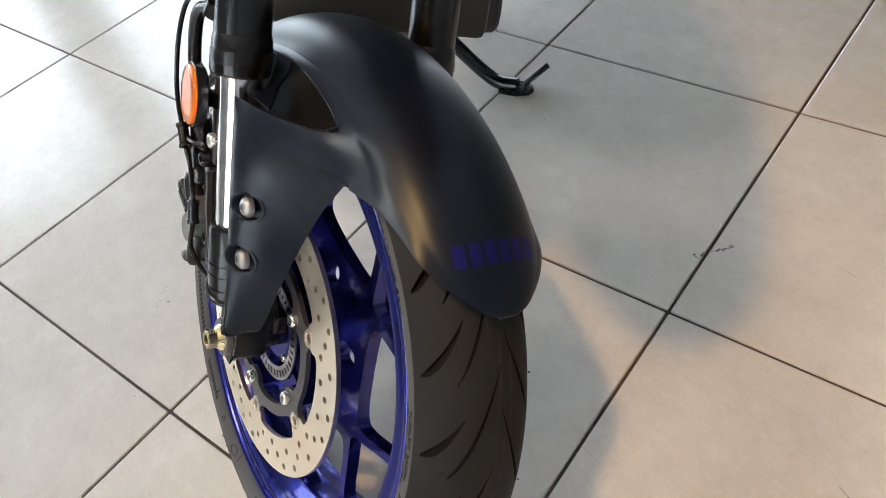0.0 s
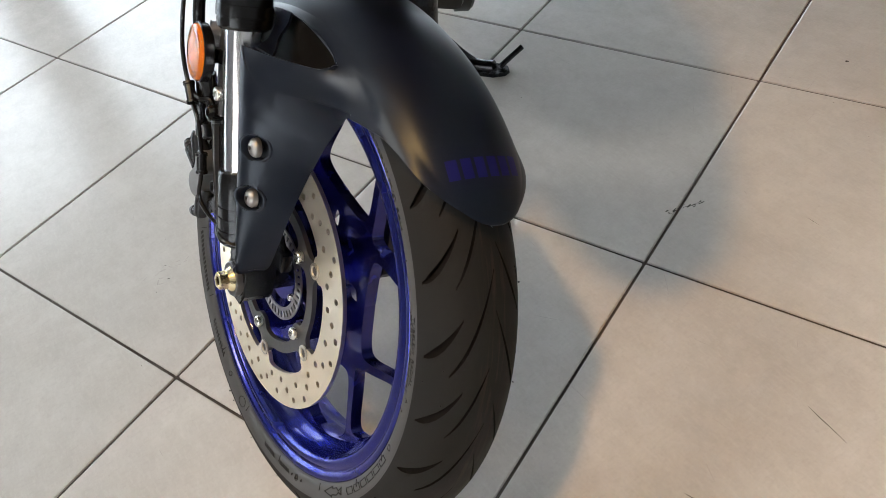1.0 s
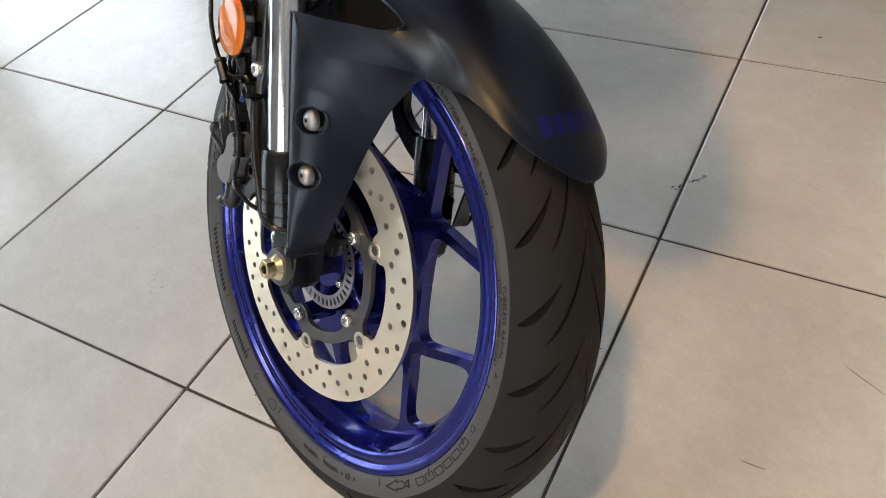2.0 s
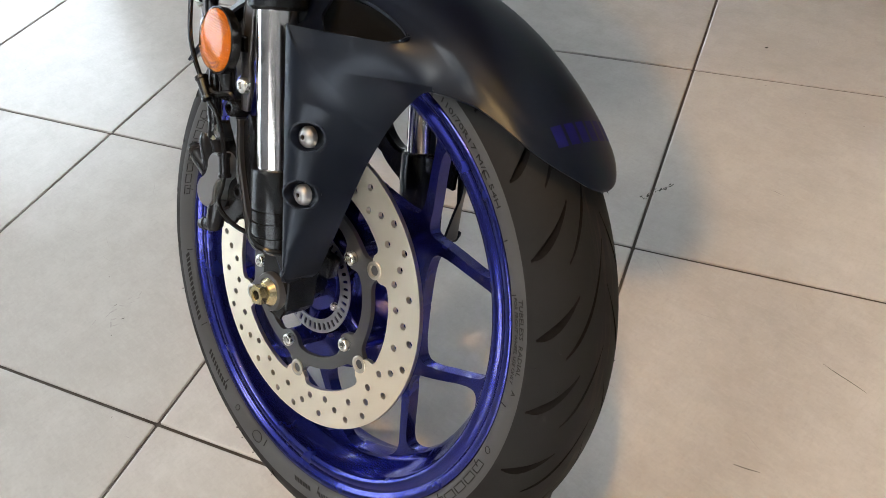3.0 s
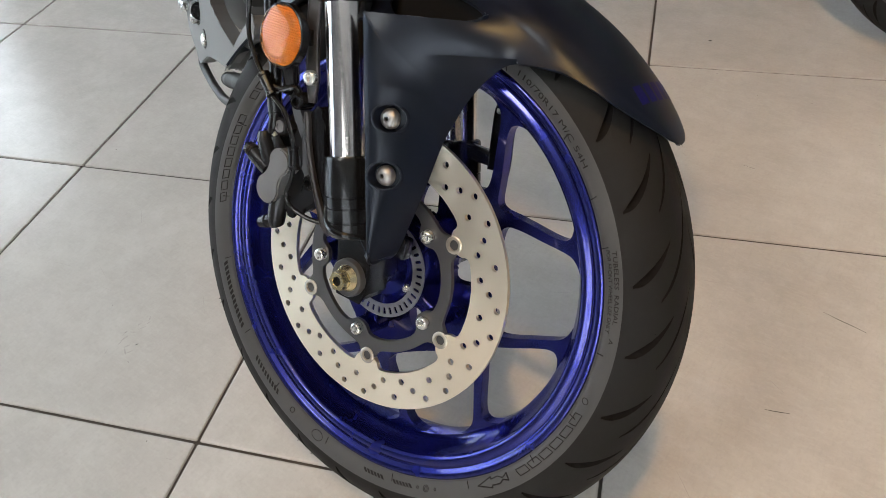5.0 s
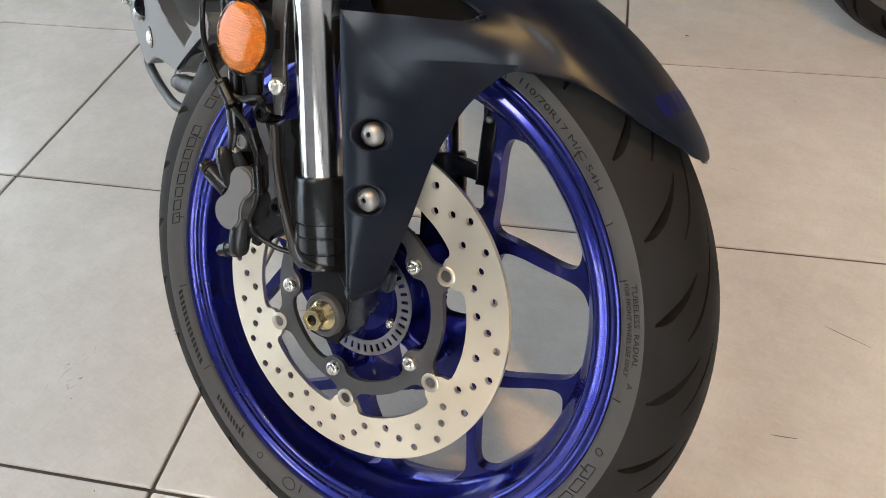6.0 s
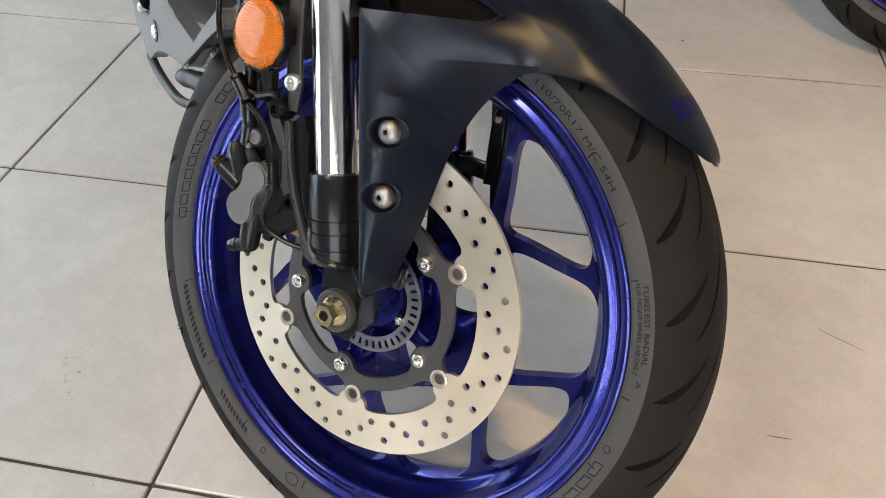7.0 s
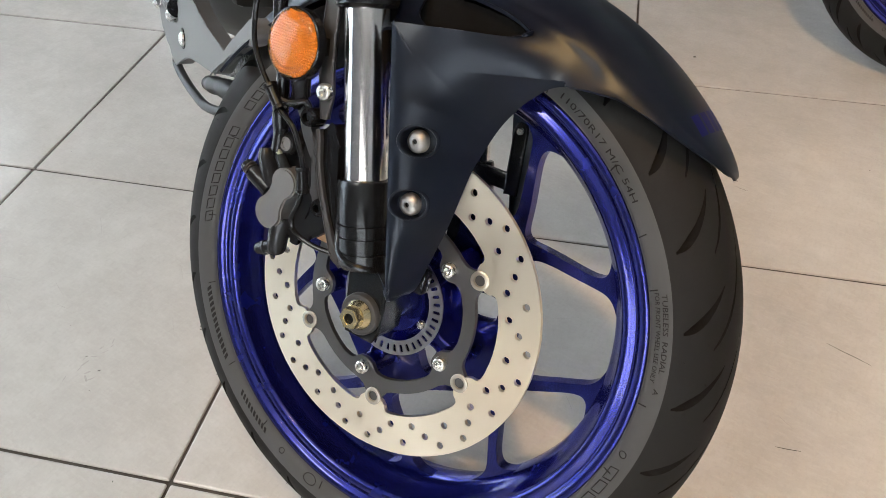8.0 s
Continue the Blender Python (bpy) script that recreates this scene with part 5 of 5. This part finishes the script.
# rear wheel
bm = bmesh.new()
tube(bm, [(-1.36 + 0.245 * math.cos(a), 0, 0.302 + 0.245 * math.sin(a)) for a in (2 * math.pi * i / 48 for i in range(49))], 0.057, 18, False)
rear = part("rear_tyre", bm, RUBBER, bike, "black rear tyre", BODY)
bm = bmesh.new()
tube(bm, [(-1.36 + 0.205 * math.cos(a), 0, 0.302 + 0.205 * math.sin(a)) for a in (2 * math.pi * i / 48 for i in range(49))], 0.030, 12, False)
for k in range(5):
    a = 2 * math.pi * k / 5
    tube(bm, [(-1.36, 0, 0.302), (-1.36 + 0.2 * math.cos(a), 0, 0.302 + 0.2 * math.sin(a))], [0.022, 0.013], 10)
part("rear_rim", bm, BLUE, rear, "metallic blue rear rim")
bm = bmesh.new()
for s in (-1, 1):
    tube(bm, [(-0.85, s * 0.08, 0.40), (-1.10, s * 0.09, 0.34), (-1.38, s * 0.09, 0.302)], [0.03, 0.026, 0.022], 12)
part("swing_arm", bm, BLACK, bike, "black swing arm", BODY)
# side stand on the floor
bm = bmesh.new()
tube(bm, curve([(-0.700, 0.400, 0.270), (-0.640, 0.480, 0.160), (-0.590, 0.535, 0.065), (-0.560, 0.560, 0.025), (-0.535, 0.572, 0.014), (-0.505, 0.592, 0.014)], 6), [0.0150] * 10 + [0.0135] * 21, 14)
stand = part("side_stand", bm, BLACKGLOSS, bike, "black steel side stand")
bm = bmesh.new()
out = [(-0.030, -0.016), (0.006, -0.020), (0.030, -0.012), (0.036, 0.0), (0.030, 0.012), (0.006, 0.020), (-0.030, 0.016)]
vs0 = [bm.verts.new((x, y, 0.0005)) for x, y in out]
vs1 = [bm.verts.new((x, y, 0.0090)) for x, y in out]
bm.faces.new(vs0), bm.faces.new(vs1)
for i in range(7):
    bm.faces.new((vs0[i], vs0[(i + 1) % 7], vs1[(i + 1) % 7], vs1[i]))
part("stand_foot", bm, BLACK, stand, m=pose(-0.510, 0.590, 0, 0, 0, 38), sharp=30)
bm = bmesh.new()
tube(bm, [(-0.497, 0.602, 0.014), (-0.490, 0.622, 0.028), (-0.480, 0.648, 0.046)], [0.0060, 0.0055, 0.0055], 10)
part("stand_tang", bm, BLACKGLOSS, stand)

# ---- a second motorcycle of the same kind parked beside it
other_bike = copy_thing(bike, pose(0.35, 1.35, 0))
tagged(other_bike, "second matt motorcycle with blue wheels parked behind", "motorcycle")
for ob in (bike, other_bike):
    tagged(ob, group="parked motorcycles")


# ---- showroom
X0, X1, Y0, Y1, TOP = -4.6, 5.0, -4.6, 6.4, 3.5


def wall(name, boxes, material, label, category="wall"):
    bm = bmesh.new()
    for b in boxes:
        box(bm, *b)
    me = bpy.data.meshes.new(name)
    bm.to_mesh(me)
    bm.free()
    me.materials.append(material)
    return tagged(new(name, me), label, category, kind="structure")


# glazed bays in the west wall: (from, to)
BAYS = ((-3.9, -0.19), (0.13, 1.55), (3.10, 5.90))
SILL, HEAD = 0.12, 2.62
edges = [Y0 - 0.2] + [v for b in BAYS for v in b] + [Y1 + 0.2]
boxes = [(X0 - 0.2, X0, edges[i], edges[i + 1], 0, TOP) for i in range(0, len(edges), 2)]
for a, b in BAYS:
    boxes += [(X0 - 0.2, X0, a, b, 0, SILL), (X0 - 0.2, X0, a, b, HEAD, TOP)]
wall("wall_west", boxes, PLASTER, "plain grey showroom wall with wide glazed bays")
wall("wall_east", [(X1, X1 + 0.2, Y0 - 0.2, Y1 + 0.2, 0, TOP)], PLASTER, "plain grey showroom wall")
# glazed shop front in the south wall
FRONTS = ((0.45, 2.05), (2.25, 3.85))
cuts = [X0] + [v for b in FRONTS for v in b] + [X1]
boxes = [(cuts[i], cuts[i + 1], Y0 - 0.2, Y0, 0, TOP) for i in range(0, len(cuts), 2)]
for a, b in FRONTS:
    boxes += [(a, b, Y0 - 0.2, Y0, 0, SILL), (a, b, Y0 - 0.2, Y0, HEAD, TOP)]
wall("wall_south", boxes, PLASTER_DARK, "plain dark grey showroom wall with a glazed shop front")
wall("wall_north", [(X0, X1, Y1, Y1 + 0.2, 0, TOP)], PLASTER, "plain grey showroom wall")
wall("ceiling", [(X0 - 0.2, X1 + 0.2, Y0 - 0.2, Y1 + 0.2, TOP, TOP + 0.2)], CEILING, "plain white showroom ceiling", "ceiling")
for i, (X0, a, b) in enumerate([(X0, *b) for b in BAYS]):
    win = wall("window_%d" % (i + 1), [(X0 - 0.13, X0 - 0.07, a, a + 0.05, SILL, HEAD), (X0 - 0.13, X0 - 0.07, b - 0.05, b, SILL, HEAD), (X0 - 0.13, X0 - 0.07, a + 0.05, b - 0.05, SILL, SILL + 0.05), (X0 - 0.13, X0 - 0.07, a + 0.05, b - 0.05, HEAD - 0.05, HEAD)], BLACK, "tall shop window in a dark metal frame", "window")
    bm = bmesh.new()
    box(bm, X0 - 0.104, X0 - 0.098, a + 0.05, b - 0.05, SILL + 0.05, HEAD - 0.05)
    pane = part("pane", bm, GLASS, win)
    pane.visible_shadow = False
for i, (a, b) in enumerate(FRONTS):
    y = Y0 - 0.1
    win = wall("window_%d" % (len(BAYS) + i + 1), [(a, a + 0.05, y - 0.03, y + 0.03, SILL, HEAD), (b - 0.05, b, y - 0.03, y + 0.03, SILL, HEAD), (a + 0.05, b - 0.05, y - 0.03, y + 0.03, SILL, SILL + 0.05), (a + 0.05, b - 0.05, y - 0.03, y + 0.03, HEAD - 0.05, HEAD)], BLACK, "tall shop window in a dark metal frame", "window")
    bm = bmesh.new()
    box(bm, a + 0.05, b - 0.05, y - 0.003, y + 0.003, SILL + 0.05, HEAD - 0.05)
    pane = part("pane", bm, GLASS, win)
    pane.visible_shadow = False
bm = bmesh.new()
box(bm, -9, 9, -9.05, -9.0, -0.5, 9)
back = bpy.data.meshes.new("backdrop")
bm.to_mesh(back)
bm.free()
back.materials.append(STREETLIGHT)
tagged(new("backdrop", back), "bright hazy daylight outside the shop front", "backdrop", kind="structure")
# bright overcast street beyond the glass
for x in (-9.0,):
    bm = bmesh.new()
    box(bm, x - 0.05, x, -14, 12, -0.5, 9)
    back = bpy.data.meshes.new("backdrop")
    bm.to_mesh(back)
    bm.free()
    back.materials.append(DAYLIGHT)
    tagged(new("backdrop", back), "bright hazy daylight outside the shop windows", "backdrop", kind="structure")


floor = new("floor", bpy.data.meshes.new("floor"))
bm = bmesh.new()
box(bm, -7, 7, -6, 8, -0.2, -0.003)
bm.to_mesh(floor.data)
bm.free()
floor.data.materials.append(GROUT)
tagged(floor, "large square beige floor tiles with dark joints", "floor", kind="structure")
bm = bmesh.new()
h = TILE / 2 - 0.002
box(bm, -h, h, -h, h, -0.010, 0.0, 0.0026)
tile_mesh = bpy.data.meshes.new("tile")
bm.to_mesh(tile_mesh)
bm.free()
tile_mesh.materials.append(TILES)
GRID = pose(TILE_X, TILE_Y, 0, 0, 0, TILE_TURN)
for i in range(-8, 8):
    for j in range(-6, 10):
        ob = new("tile", tile_mesh)
        ob.parent = floor
        ob.matrix_basis = GRID @ pose((i + 0.5) * TILE, (j + 0.5) * TILE, 0)

# tiles in the far parts of the room, joined
bm = bmesh.new()
for i in range(-17, 17):
    for j in range(-15, 19):
        c = GRID @ Vector(((i + 0.5) * TILE, (j + 0.5) * TILE, 0))
        if not (-8 <= i < 8 and -6 <= j < 10) and -5.0 < c.x < 5.4 and -5.0 < c.y < 6.8:
            box(bm, -h, h, -h, h, -0.010, 0.0, 0, GRID @ pose((i + 0.5) * TILE, (j + 0.5) * TILE, 0))
me = bpy.data.meshes.new("far_tiles")
bm.to_mesh(me)
bm.free()
me.materials.append(TILES)
far = new("far_tiles", me)
far.parent = floor
tagged(far, kind="stuff")


# scuffs, a scraped patch and specks on the tiles: (x, y, length, width, turn)
SCUFF = noise_on(mat("scuff", (0.05, 0.045, 0.04), 0.8), 300, col=0.4)
MARKS = [(0.372, 0.226, 0.030, 0.0012, 20), (0.400, 0.418, 0.060, 0.0011, -8), (-0.0511, 1.0684, 0.007, 0.0050, 30)]
rnd = random.Random(5)
for i in range(26):
    u = rnd.uniform(0, 1)
    MARKS.append((0.0135 + 0.018 * u + rnd.gauss(0, 0.0025), 0.547 + 0.056 * u, rnd.uniform(0.002, 0.010), rnd.uniform(0.0008, 0.0028), rnd.uniform(30, 110)))
for i in range(2):
    MARKS.append((-0.449 + rnd.gauss(0, 0.010), -0.150 + rnd.gauss(0, 0.022), rnd.uniform(0.002, 0.007), rnd.uniform(0.001, 0.002), rnd.uniform(0, 180)))
for i in range(40):
    MARKS.append((rnd.uniform(-1.6, 0.9), rnd.uniform(-0.6, 1.5), rnd.choice((0.002, 0.003, 0.0025, 0.004, 0.022)), rnd.uniform(0.0005, 0.0011), rnd.gauss(-15, 25)))
FAINT = noise_on(mat("faint_scratch", (0.40, 0.375, 0.35), 0.5), 300, col=0.3)
FINE = [(rnd.uniform(-1.8, 1.0), rnd.uniform(-0.7, 1.6), rnd.uniform(0.006, 0.05), rnd.uniform(0.0004, 0.0008), rnd.gauss(-20, 30)) for i in range(280)]
FINE += [(-0.449 + rnd.gauss(0, 0.008), -0.150 + rnd.gauss(0, 0.022), rnd.uniform(0.004, 0.014), rnd.uniform(0.001, 0.003), rnd.gauss(90, 30)) for i in range(12)]


def strips(name, marks, material, label, z):
    bm = bmesh.new()
    n = 5
    for x, y, ln, w, turn in marks:
        m = pose(x, y, z, 0, 0, turn)
        wide = [w * (0.2 + 0.8 * math.sin(math.pi * (i + 0.3) / (n + 0.6))) / 2 for i in range(n + 1)]
        bend = [0.008 * ln * math.sin(1.1 * i + 40 * x) for i in range(n + 1)]
        top = [bm.verts.new(m @ Vector((ln * (i / n - 0.5), bend[i] + wide[i], 0))) for i in range(n + 1)]
        low = [bm.verts.new(m @ Vector((ln * (i / n - 0.5), bend[i] - wide[i], 0))) for i in range(n + 1)]
        for i in range(n):
            bm.faces.new((low[i], low[i + 1], top[i + 1], top[i]))
    me = bpy.data.meshes.new(name)
    bm.to_mesh(me)
    bm.free()
    me.materials.append(material)
    tagged(new(name, me), label, "dirt", kind="stuff")


strips("floor_scuffs", MARKS, SCUFF, "dark scuffs and specks on the floor tiles", 0.0005)
strips("floor_scratches", FINE, FAINT, "faint scratches in the floor tiles", 0.0003)
